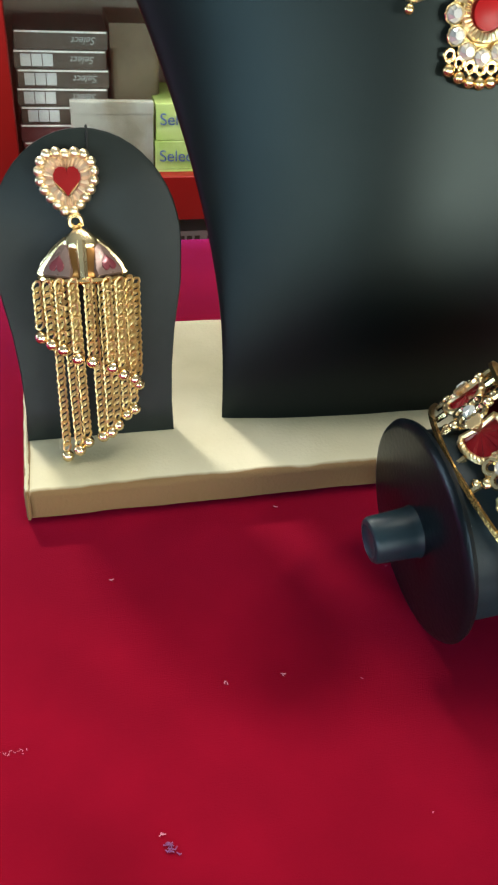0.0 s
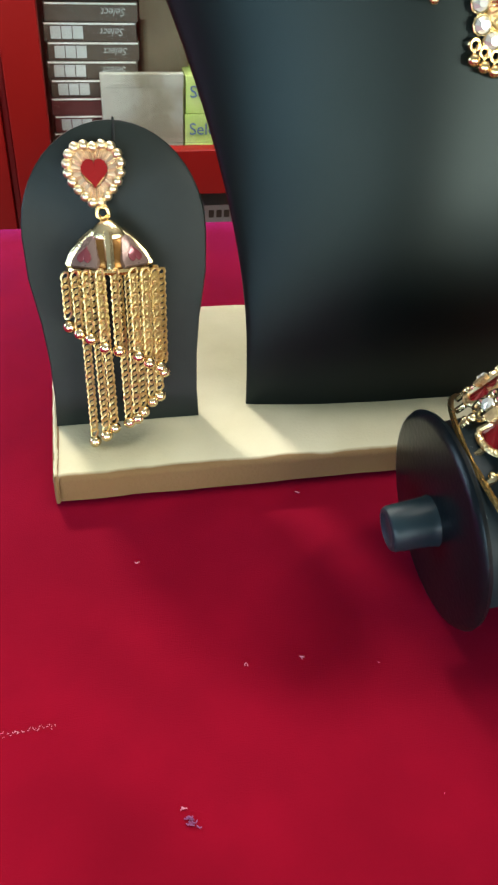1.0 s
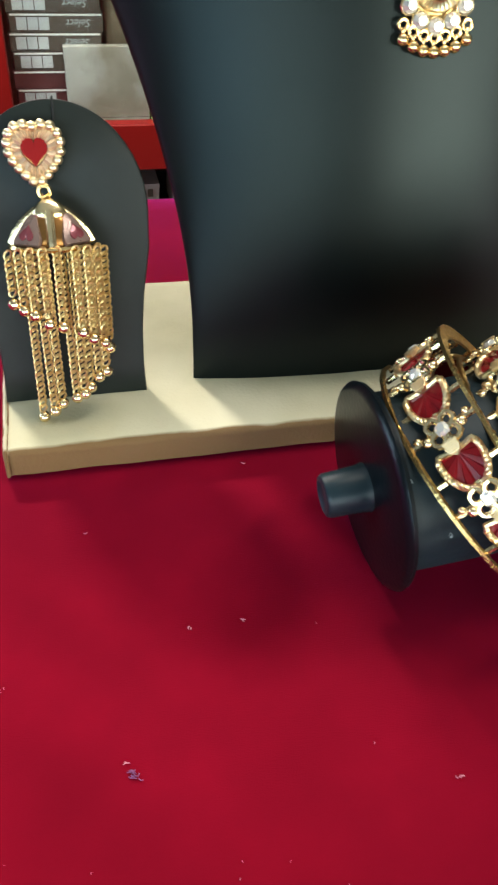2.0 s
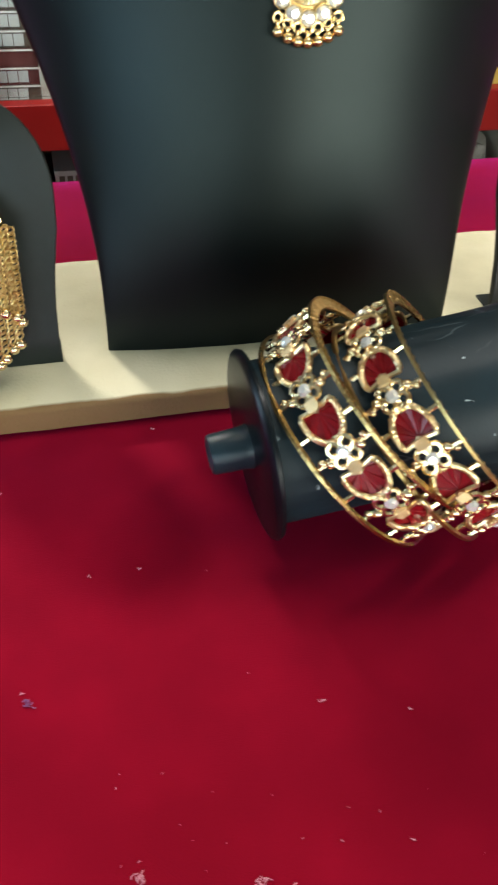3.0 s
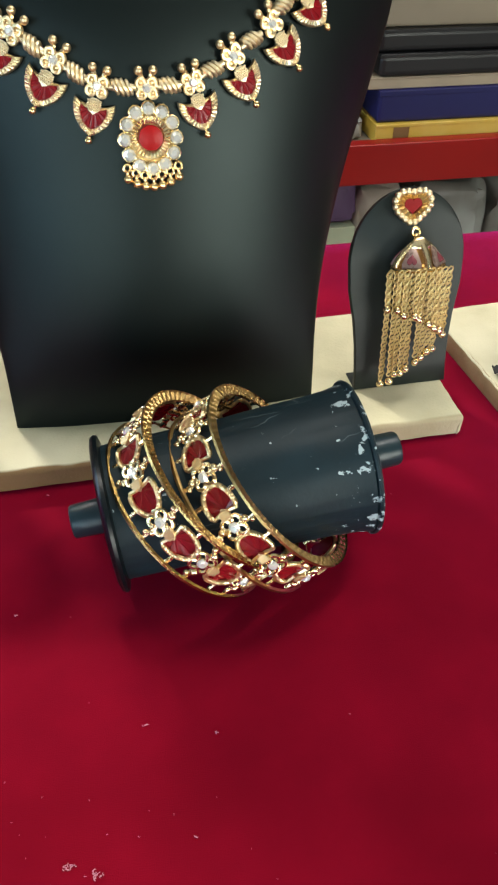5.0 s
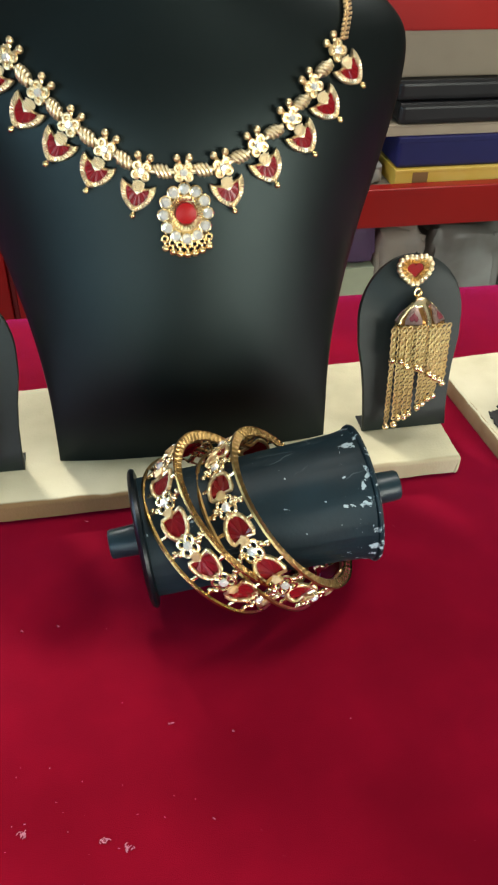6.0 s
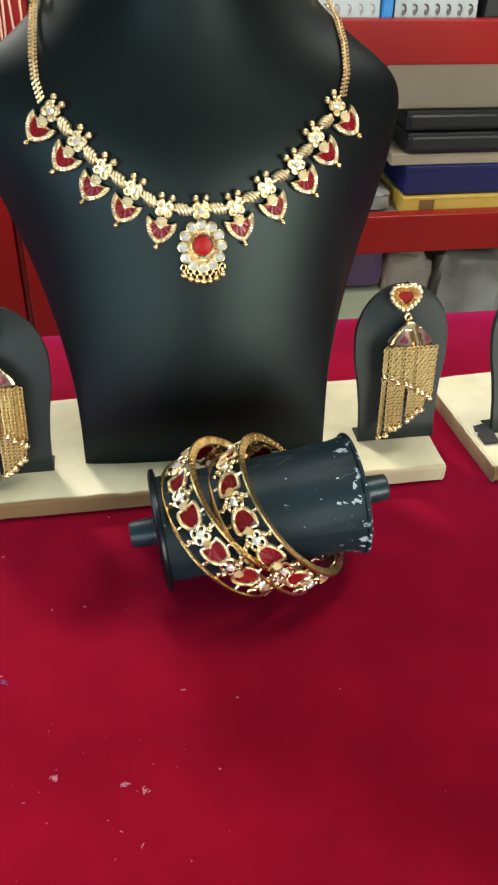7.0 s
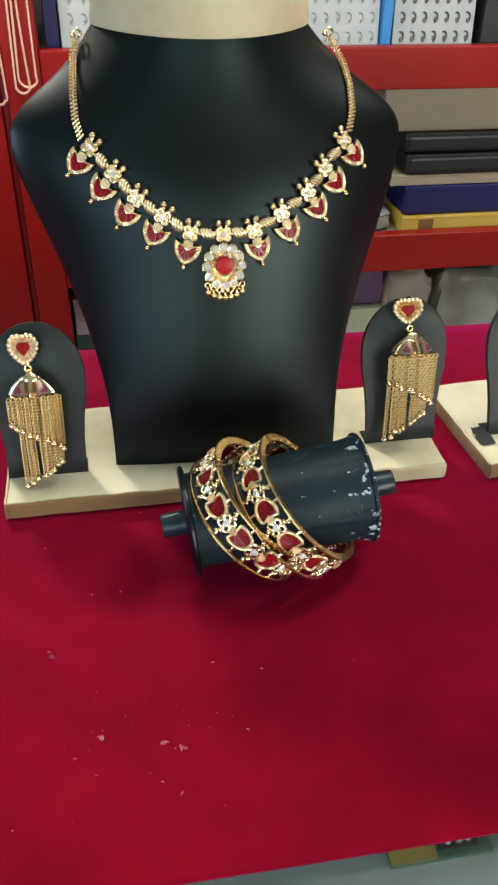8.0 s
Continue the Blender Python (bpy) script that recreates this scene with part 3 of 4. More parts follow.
def earring_pad(x, y, lean, parent, m):
    b = Build()
    out = pad_outline(0.0191, 0.0224, 0.0760)
    n = len(out)
    vs, fs = [], []
    for s, y1 in ((1.0, 0.0022), (1.0, 0.0004), (0.985, 0.0)):
        vs += [(p[0] * s, y1, 0.0388 + (p[1] - 0.0388) * s) for p in out]
    for j in range(2):
        for i in range(n):
            k = (i + 1) % n
            fs.append((j * n + i, j * n + k, (j + 1) * n + k, (j + 1) * n + i))
    fs += [tuple(range(n)), tuple(reversed(range(2 * n, 3 * n)))]
    b.add(vs, fs)
    pad = part("earring_pad", b, LEATHER_PAD, parent, "black leatherette earring flap", m @ pose(x, y, 0.0092, -lean, 0, 0))
    part("thread_loop", Build().tube([(0.001, -0.0003, 0.0690), (0.0012, -0.0005, 0.0745), (0.0012, 0.001, 0.0764), (0.001, 0.0026, 0.0750)], 0.0003, 6), HOOK_BLACK, pad)
    part("foot_flap", Build().box((-0.0190, 0.0024, -0.0002), (0.0190, 0.0110, 0.0006), 0.0002, pose(0, 0, 0, lean, 0, 0)), LEATHER_PAD, pad)
    return pad


PAD_L, PAD_R = (0.0195, 0.0205, 15.1), (0.2008, 0.0235, 14.0)
for x, y, lean in (PAD_L, PAD_R):
    earring_pad(x, y, lean, stand, home)

# the neighbouring stand, of which only a corner comes into view
stand2 = thing("necklace_display_stand", pose(0.2408, -0.0045, 0.0), "second cream suede display stand with a black pad", "display stand", "display stands")
home2 = pose(0, 0, 0)
turned = pose(0, 0, 0, 0, 0, 4.3)
suede_board(0.0, 0.2175, 0.0, 0.0790, stand2, turned @ home2)
earring_pad(0.0292, 0.0250, 15.0, stand2, turned @ home2)
torn = Build()
cells, vs, fs = 8, [], []
for layer in (0.0, 0.0006):
    for j in range(cells + 1):
        for i in range(cells + 1):
            x, y = 0.0024 + 0.0082 * i / cells, 0.0170 + 0.0130 * j / cells
            ragged = noise.noise(Vector((x * 700, y * 700, 1)))
            vs.append((x + 0.0009 * ragged * (1 - i / cells), y + 0.0010 * ragged * (j / cells), 0.0096 + layer + 0.0016 * (j / cells) * (1 + ragged)))
n = (cells + 1) ** 2
for j in range(cells):
    for i in range(cells):
        q = j * (cells + 1) + i
        fs += [(n + q, n + q + 1, n + q + cells + 2, n + q + cells + 1), (q + cells + 1, q + cells + 2, q + 1, q)]
for i in range(cells):
    for q, step in ((i, 1), (cells * (cells + 1) + i, 1), (i * (cells + 1), cells + 1), (i * (cells + 1) + cells, cells + 1)):
        fs.append((q, q + step, n + q + step, n + q))
torn.add(vs, fs)
part("torn_flap", torn, HOOK_BLACK, stand2, "frayed black fabric at the foot", turned @ home2)

# ---- necklace ----
STATIONS = [(0.0544, 0.1549), (0.0632, 0.1458), (0.0719, 0.1371), (0.0826, 0.1304), (0.0938, 0.1240), (0.1077, 0.1232),
            (0.1211, 0.1240), (0.1335, 0.1298), (0.1459, 0.1369), (0.1544, 0.1454), (0.1641, 0.1548)]
SHIELD = [(0, 0.30), (0.20, 0.30), (0.38, 0.35), (0.53, 0.44), (0.55, 0.27), (0.51, 0.07), (0.42, -0.13), (0.27, -0.30), (0.11, -0.42), (0, -0.45)]
FAN = [(0, 0.35), (0.18, 0.35), (0.34, 0.37), (0.47, 0.39), (0.54, 0.25), (0.54, 0.05), (0.48, -0.15), (0.36, -0.33), (0.19, -0.44), (0, -0.47)]


def shield_outline(width, per=4, corners=SHIELD):
    half = []
    for (x0, z0), (x1, z1) in zip(corners, corners[1:]):
        half += [((x0 + (x1 - x0) * k / per) * width, (z0 + (z1 - z0) * k / per) * width) for k in range(per)]
    half.append((0, corners[-1][1] * width))
    return half + [(-x, z) for x, z in reversed(half[1:-1])]


def ridged_rim(outline, inner, y0, y1, ridge):
    """A raised flat-topped rim along an outline, cut across by fine ridges."""
    b, n = Build(), len(outline)
    vs, fs = [], []
    for i, (x, z) in enumerate(outline):
        h = y1 + (ridge if i % 2 else 0.0)
        for s, y in ((1.0, y0), (0.985, h + 0.0003), (0.94, h), (inner * 1.08, h), (inner * 1.01, h + 0.0003), (inner, y0)):
            vs.append((x * s, y, z * s))
    for i in range(n):
        k = (i + 1) % n
        for j in range(6):
            q = (j + 1) % 6
            fs.append((i * 6 + j, k * 6 + j, k * 6 + q, i * 6 + q))
    return b.add(vs, fs)


def pleated(outline, apex, y0, y1, fold, every=3):
    """An enamel fan: facets that run from the apex out to the outline, folded up and down."""
    n = len(outline)
    vs = [(x, y0, z) for x, z in outline] + [(x, y1 + (fold if (i // every) % 2 else 0.0), z) for i, (x, z) in enumerate(outline)]
    vs.append((apex[0], y1 + 0.5 * fold, apex[1]))
    fs = [tuple(range(n))]
    for i in range(n):
        k = (i + 1) % n
        fs += [(k, i, n + i, n + k), (n + k, n + i, 2 * n)]
    return Build().add(vs, fs)


LEAF = [(0, -0.6), (0.40, -0.30), (0.52, 0.1), (0.42, 0.36), (0.2, 0.5), (-0.2, 0.5), (-0.42, 0.36), (-0.52, 0.1), (-0.40, -0.30)]


def leaf(b, c, w, h, y):
    """A small pointed leaf covered with grains."""
    b.prism([(c[0] + x * w, c[1] + z * h) for x, z in LEAF], y + 0.0008, y, 0.0002, 1)
    for j in range(-3, 4):
        for i in range(-3, 4):
            u, v = (i + 0.5 * (j % 2)) / 6.6, j / 6.4
            if abs(u) < 0.46 - 0.42 * max(0.0, -v - 0.12) and abs(v) < 0.46:
                b.sphere((c[0] + u * w, y - 0.0002, c[1] + v * h), 0.00036, 6, 4)
    return b


OUT = shield_outline(0.0112)
flower = Build()
for sx in (-1, 1):
    for sz in (-1, 1):
        flower.ring((sx * 0.0016, -0.0014, sz * 0.0014), 0.0012, 0.00070, "y", 12, 6)
        flower.sphere((sx * 0.0016, -0.0009, sz * 0.0014), 0.0009, 8, 5, (1, 0.6, 1))
    flower.tube([(sx * 0.0012, -0.0012, 0.003), (sx * 0.0020, -0.0014, 0.0042)], 0.0007, 6)
    flower.sphere((sx * 0.0021, -0.0016, 0.0047), 0.00132, 10, 6)
flower.prism([(0.0019 * math.cos(t * math.pi / 8), 0.0019 * math.sin(t * math.pi / 8)) for t in range(16)], -0.0001, -0.0012)
FLOWER = flower.mesh("flower_link", BEAD_GOLD)


def brilliant(b, c, r, depth):
    """A cut stone: flat table, sloping facets."""
    vs, fs = [], []
    for s, y in ((1.0, 0.0), (1.0, -depth * 0.35), (0.55, -depth)):
        vs += [(c[0] + r * s * math.cos(math.pi * k / 4 + (0.39 if s < 1 else 0)), c[1] + y, c[2] + r * s * math.sin(math.pi * k / 4 + (0.39 if s < 1 else 0))) for k in range(8)]
    for j in range(2):
        for i in range(8):
            k = (i + 1) % 8
            fs.append((j * 8 + i, j * 8 + k, (j + 1) * 8 + k, (j + 1) * 8 + i))
    fs += [tuple(range(16, 24)), tuple(reversed(range(8)))]
    return b.add(vs, fs)


FLOWER_STONE = brilliant(Build(), (0, -0.0016, 0.0), 0.0014, 0.0012).mesh("stone", STONE, False)
bead = Build()
for s in range(4):
    u = -1 + s / 1.5
    r = 0.0020 * math.sqrt(1 - 0.30 * u * u)
    ring = [(r * math.cos(2 * math.pi * k / 16), r * math.sin(2 * math.pi * k / 16), 0.0020 * u + 0.50 * r * math.cos(2 * math.pi * k / 16)) for k in range(16)]
    bead.tube(ring, 0.00062, 6, True)
bead.lathe([(0, -0.0042), (0.0008, -0.0040), (0.0011, -0.002), (0.0013, 0), (0.0011, 0.002), (0.0009, 0.0040), (0, 0.0042)], 12)
BEAD = bead.mesh("ribbed_bead", LEAF_GOLD)
DROP_RIM = ridged_rim([(x, z - 0.0002) for x, z in OUT], 0.62, 0.0, -0.0016, 0.00035).mesh("pendant", SILVER_GOLD)
DROP_ENAMEL = pleated(scaled(OUT, 0.66), (0, 0.0026), 0.0002, -0.0009, 0.0004, 4).mesh("enamel", ENAMEL, False)
DROP_LEAF = leaf(Build(), (0, 0.0032), 0.0040, 0.0042, -0.0019).mesh("leaf", LEAF_GOLD, False)
DROP_TIP = Build().sphere((0, -0.0009, -0.0066), 0.00115).tube([(0, -0.0008, -0.0050), (0, -0.0009, -0.0061)], 0.0005, 6).mesh("tip_bead", GOLD)

necklace = thing("necklace", pose(0.1085, 0.033, 0.1235), "gold necklace with red enamel drops hung on the black bust", "necklace")
WAY = pose(-0.1085, -0.033, -0.1235)


def chain_turn(i):
    (x0, z0), (x1, z1) = STATIONS[max(0, i - 1)], STATIONS[min(len(STATIONS) - 1, i + 1)]
    return math.degrees(math.atan2(-(z1 - z0), x1 - x0))


for i, (x, z) in enumerate(STATIONS):
    turn = chain_turn(i) if i != 5 else 0.0
    m = WAY @ bust_frame(x, z, 0.0014, turn)
    f = link_part("flower_link", FLOWER, necklace, m)
    link_part("stone", FLOWER_STONE, f)
    if i != 5:
        drop = link_part("pendant", DROP_RIM, necklace, m @ pose(0, 0, -0.0086, -4, 0, 0), "red enamel drop in a ridged gold rim")
        link_part("enamel", DROP_ENAMEL, drop)
        link_part("leaf", DROP_LEAF, drop)
        link_part("tip_bead", DROP_TIP, drop)
    if i < len(STATIONS) - 1:
        x2, z2 = STATIONS[i + 1]
        a = math.degrees(math.atan2(z2 - z, x2 - x))
        link_part("ribbed_bead", BEAD, necklace, WAY @ bust_frame((x + x2) / 2, (z + z2) / 2, 0.0018) @ pose(0, 0, 0, 0, 90 - a, 0))

medal = WAY @ bust_frame(0.1078, 0.1100, 0.0006)
pend = link_part("centre_pendant", ridged_rim([(0.0062 * math.cos(math.pi * k / 32), 0.0062 * math.sin(math.pi * k / 32)) for k in range(64)], 0.62, 0.0, -0.0020, 0.0003).mesh("centre_pendant", GOLD_RIM),
                 necklace, medal, "round red stone in a gold ring with white stones")
part("red_stone", Build().prism([(0.0036 * math.cos(math.pi * k / 16), 0.0036 * math.sin(math.pi * k / 16)) for k in range(32)], -0.0004, -0.0021, 0.0004, 3), ENAMEL_BRIGHT, pend, "scarlet cabochon")
part("back_plate", Build().prism([(0.0078 * math.cos(math.pi * k / 16), 0.0088 * math.sin(math.pi * k / 16) - 0.0006) for k in range(32)], 0.0006, -0.0001), GOLD_DEEP, pend)
for k in range(12):
    t = math.pi / 2 + 2 * math.pi * k / 12
    c = (0.0077 * math.cos(t), -0.0006, 0.0085 * math.sin(t) - 0.0004)
    s = part("white_stone", brilliant(Build(), c, 0.0018, 0.0020), STONE, pend, "", None, False)
    part("claw_setting", Build().ring((c[0], c[1] - 0.0003, c[2]), 0.0021, 0.00026, "y", 10, 5), GOLD_PALE, pend)
for k in range(7):
    u = (k - 3) / 3
    x, z = 0.0078 * u, -0.0111 + 0.0026 * u * u
    b = Build().ring((x, -0.0008, z), 0.0011, 0.0005, "y", 12, 6).tube([(x, -0.0008, z - 0.0011), (x, -0.0008, z - 0.0022)], 0.0005, 6)
    b.sphere((x, -0.0010, z - 0.0031), 0.0015)
    part("fringe_drop", b, GOLD, pend)


def rope(points, strands=3, r=0.00088, spread=0.00100, pitch=0.0040, step=0.0004):
    """Strands twisted round a smooth path."""
    pts = [Vector(p) for p in points]
    dense = []
    for i in range(len(pts) - 1):
        p0, p1, p2, p3 = pts[max(0, i - 1)], pts[i], pts[i + 1], pts[min(len(pts) - 1, i + 2)]
        n = max(2, int((p2 - p1).length / step))
        for k in range(n):
            t = k / n
            dense.append(0.5 * ((2 * p1) + (p2 - p0) * t + (2 * p0 - 5 * p1 + 4 * p2 - p3) * t * t + (3 * p1 - p0 - 3 * p2 + p3) * t ** 3))
    dense.append(pts[-1])
    b, way = Build(), 0.0
    tracks = [[] for _ in range(strands)]
    side = None
    for i, p in enumerate(dense):
        d = (dense[min(i + 1, len(dense) - 1)] - dense[max(0, i - 1)]).normalized()
        side = d.orthogonal().normalized() if side is None else (side - d * side.dot(d)).normalized()
        up = d.cross(side)
        if i:
            way += (p - dense[i - 1]).length
        for s in range(strands):
            a = 2 * math.pi * (way / pitch + s / strands)
            tracks[s].append(p + side * spread * math.cos(a) + up * spread * math.sin(a))
    for tr in tracks:
        b.tube(tr, r, 6)
    return b


def braid(points, step=0.00175, half=0.00108):
    """A flat woven chain: three rows of small slanting grains along a smooth path."""
    run_to = [0.0]
    pts = [Vector(p) for p in points]
    for p, q in zip(pts, pts[1:]):
        run_to.append(run_to[-1] + (q - p).length)

    def place(d):
        return Vector([float(np.interp(d, run_to, [p[k] for p in pts])) for k in range(3)])

    b = Build()
    b.tube([place(run_to[-1] * k / 40) for k in range(41)], 0.0005, 8)
    for k in range(int(run_to[-1] / step)):
        for s in (-1, 0, 1):
            d = step * (k + 0.33 * (s + 1))
            along = (place(d + 0.001) - place(d - 0.001)).normalized()
            side = along.cross(Vector((0, -1, 0))).normalized()
            c = place(d) + side * s * half + Vector((0, -0.0006 if s == 0 else -0.0003, 0.0))
            lean = along * 0.00058 + side * 0.00042
            b.tube([c - lean, c, c + lean], 0.0005, 6, False, 1.0, [0.00022, 0.00060, 0.00022])
    return b


for pts in ([(0.0510, 0.1580), (0.0493, 0.1640), (0.0491, 0.1708), (0.0498, 0.1785), (0.0508, 0.1850), (0.0530, 0.1905)],
            [(0.1672, 0.1578), (0.1698, 0.1650), (0.1706, 0.1735), (0.1700, 0.1800), (0.1688, 0.1840), (0.1656, 0.1905)]):
    line = []
    for x, z in pts:
        m = WAY @ bust_frame(x, z, 0.0018)
        line.append(m.translation)
    part("neck_chain", braid(line), BEAD_GOLD, necklace, "woven pale gold chain")
    e = line[-1]
    part("clasp_ring", Build().ring((e.x, e.y - 0.001, e.z + 0.0016), 0.0016, 0.0006, "y", 12, 6).sphere((e.x - 0.002, e.y - 0.001, e.z + 0.001), 0.0012), GOLD_PALE, necklace)


# ---- earrings ----
def curb_chain(length, width=0.0020, pitch=0.00150):
    """Oval links one below another along -z from the origin, each turned against the last."""
    b = Build()
    for k in range(max(1, int(length / pitch))):
        m = pose(0, 0, -pitch * (k + 0.5), 0, 0, 26 if k % 2 else -18) @ pose(0, 0, 0, 0, 34, 0)
        path = [m @ Vector((width * 0.40 * math.cos(2 * math.pi * i / 8), 0, pitch * 0.88 * math.sin(2 * math.pi * i / 8))) for i in range(8)]
        b.tube(path, width * 0.165, 5, True)
    return b


MAUVE = mat("mauve_enamel", (0.27, 0.18, 0.15), 0.28, 0.4, 0.2, 500, second=(0.20, 0.13, 0.11), mix_scale=200)


def evenly(outline, count):
    """Points at equal steps round a closed outline."""
    pts = [Vector(p) for p in outline + outline[:1]]
    run_to = [0.0]
    for p, q in zip(pts, pts[1:]):
        run_to.append(run_to[-1] + (q - p).length)
    out = []
    for k in range(count):
        d = run_to[-1] * k / count
        out.append((float(np.interp(d, run_to, [p.x for p in pts])), float(np.interp(d, run_to, [p.y for p in pts]))))
    return out


def earring(m, sway, spin, front, back, stud, stud_tone, bead_metal):
    e = thing("earring", m, "gold chain-fringe earring with red heart stud on its pad", "earring", "earrings")
    def stud_shape(w, h, n):
        round_ = [(w / 2 * math.sin(2 * math.pi * i / n), h / 2 * math.cos(2 * math.pi * i / n)) for i in range(n)]
        return [(0.42 * a + 0.58 * c, 0.45 * b + 0.55 * d) for (a, b), (c, d) in zip(heart(w, h, n), round_)]

    w, h = stud
    shape = stud_shape(w, h, 40)
    # stud_tone: the gold together with the reflections that fall on this stud
    part("stud", ridged_rim(scaled(shape, 0.90), 0.54, 0.0026, -0.0009, 0.0006), stud_tone, e, "heart-shaped pale gold stud")
    part("stud_back", Build().prism(scaled(shape, 0.82), 0.0036, 0.0010), GOLD_DEEP, e)
    part("red_heart", Build().prism(scaled(heart(0.56 * w, 0.52 * h, 32), 1.0, -0.0001), 0.0012, -0.0002, 0.0001, 1), HEART_RED, e, "red enamel heart")
    ring = evenly(stud_shape(w, h, 72), 19)
    for k, (x, z) in enumerate(ring):
        part("stud_bead", Build().sphere((x, -0.0002, z), 0.00128, 10, 6), bead_metal, e)
    part("jump_ring", Build().ring((0.0012, -0.0012, -0.0090), 0.0014, 0.0006, "y"), GOLD, e)
    cx, cy = 0.0019, -0.0034
    squash = Matrix.Translation((cx, cy, 0)) @ Matrix.Diagonal((1, 0.62, 1, 1))
    part("bell_cap", Build().lathe([(0, -0.0103), (0.0015, -0.0104), (0.0026, -0.0112), (0.0040, -0.0126), (0.0046, -0.0138), (0.0044, -0.0143), (0, -0.0143)], 16, squash), GOLD_PALE, e)
    part("bell", Build().lathe([(0, -0.0130), (0.0034, -0.0134), (0.0056, -0.0154), (0.0078, -0.0182), (0.0088, -0.0204), (0.0084, -0.0210), (0, -0.0204)], 24, squash), AMBER, e, "amber gold bell")
    for k in range(4):
        a = math.pi * k / 2 - math.pi / 2 + math.radians(spin)
        path = [squash @ Vector((r * math.cos(a), r * math.sin(a), z)) for r, z in ((0.0030, -0.0130), (0.0058, -0.0153), (0.0082, -0.0181), (0.0094, -0.0206))]
        part("bell_rib", Build().tube(path, 0.00125, 8), GOLD_PALE, e)
        a += math.pi / 4
        q = squash @ Vector((0.0071 * math.cos(a), 0.0071 * math.sin(a), -0.0172))
        facing = Matrix.Translation(q) @ pose(0, 0, 0, -36, 0, math.degrees(math.atan2(math.sin(a) / 0.62, math.cos(a))) + 90)
        plate = [(0, 0.0044), (0.0013, 0.0034), (0.0034, -0.0018), (0.0034, -0.0034), (-0.0034, -0.0034), (-0.0034, -0.0018), (-0.0013, 0.0034)]
        panel = part("bell_panel", Build().prism(plate, 0.0008, -0.0004, 0.0005, 2), MAUVE, e, "pinkish enamelled panel", facing)
        part("bell_heart", Build().prism(scaled(heart(0.0036, 0.0040, 20), -1.0, -0.0006), 0.0, -0.0011, 0.0002, 1), BELL_RED, panel, "small maroon heart")
    n = 44
    rim = [squash @ Vector((0.0098 * math.cos(2 * math.pi * k / n), 0.0098 * math.sin(2 * math.pi * k / n), -0.0211)) for k in range(n)]
    part("bell_rim", Build().tube(rim, 0.0008, 6, True, 1.0, [0.0009 if k % 2 else 0.0006 for k in range(n)]), GOLD, e)
    rng = random.Random(11)
    for tier, rows in (("front", front), ("back", back)):
        for x, length in rows:
            across = min(1.0, abs(x) / 0.0125)
            depth = math.sqrt(1 - across * across)
            yy = cy - (0.0066 * depth if tier == "front" else 0.0022 * depth)
            hang = pose(cx + x, yy, -0.0206 - 0.0016 * across ** 3, rng.uniform(-1.5, 1.5), rng.uniform(-0.8, 0.8) + sway * (1.0 if tier == "back" else 0.6), 0)
            ch = part("chain", curb_chain(length, 0.0020 if tier == "front" else 0.0019), CHAIN_GOLD, e, "", hang)
            part("end_bead", Build().sphere((0, 0, -length - 0.0010), 0.00158, 10, 6), GOLD_PALE, ch)
    return e


def on_pad(p, dx, up, lift):
    x, y, lean = p
    return pose(x, y, 0.0092, -lean, 0, 0) @ pose(dx, -lift, up)


earring(on_pad(PAD_L, -0.0040, 0.0650, 0.0038), 0.0, 0,
        [(-0.0107, 0.0118), (-0.0084, 0.0138), (-0.0058, 0.0152), (-0.0027, 0.0175), (0.0007, 0.0186), (0.0050, 0.0202), (0.0079, 0.0221), (0.0102, 0.0236), (0.0119, 0.0253)],
        [(-0.0070, 0.0442), (-0.0047, 0.0425), (-0.0024, 0.0408), (0.0016, 0.0393), (0.0040, 0.0382), (0.0062, 0.0367), (0.0083, 0.0339), (0.0104, 0.0322)],
        (0.0122, 0.0141), PINK_GOLD, GOLD_MATT)
# deeper gold than the left stud: its warm reflections are put into the colour
earring(on_pad(PAD_R, -0.0009, 0.0706, 0.0038), 2.4, 11,
        [(-0.0116 + 0.0029 * k + 0.0005 * math.sin(2.6 * k), 0.0125 + 0.00130 * k + 0.0005 * math.sin(4.1 * k) + (0.0012 if k > 5 else 0.0)) for k in range(9)],
        [(-0.0106 + 0.0021 * k + (0.0022 if k > 4 else 0.0) + 0.0003 * math.sin(3.1 * k), 0.0428 - 0.0013 * k + 0.0006 * math.sin(2.3 * k) - (0.0015 if k > 5 else 0.0)) for k in range(9)],
        (0.0136, 0.0120), GOLD_DEEP, GOLD_MATT)

# ---- bangle roll ----
axis_a, axis_b = Vector((0.0812, -0.0402, 0.0240)), Vector((0.1597, -0.0383, 0.0323))
run = (axis_b - axis_a)
roll_pose = Matrix.Translation((axis_a + axis_b) / 2) @ run.to_track_quat("Z", "Y").to_matrix().to_4x4()
roll = thing("bangle_roll", roll_pose, "chipped blue-black bangle roll lying on the velvet", "bangle holder")
h = run.length / 2


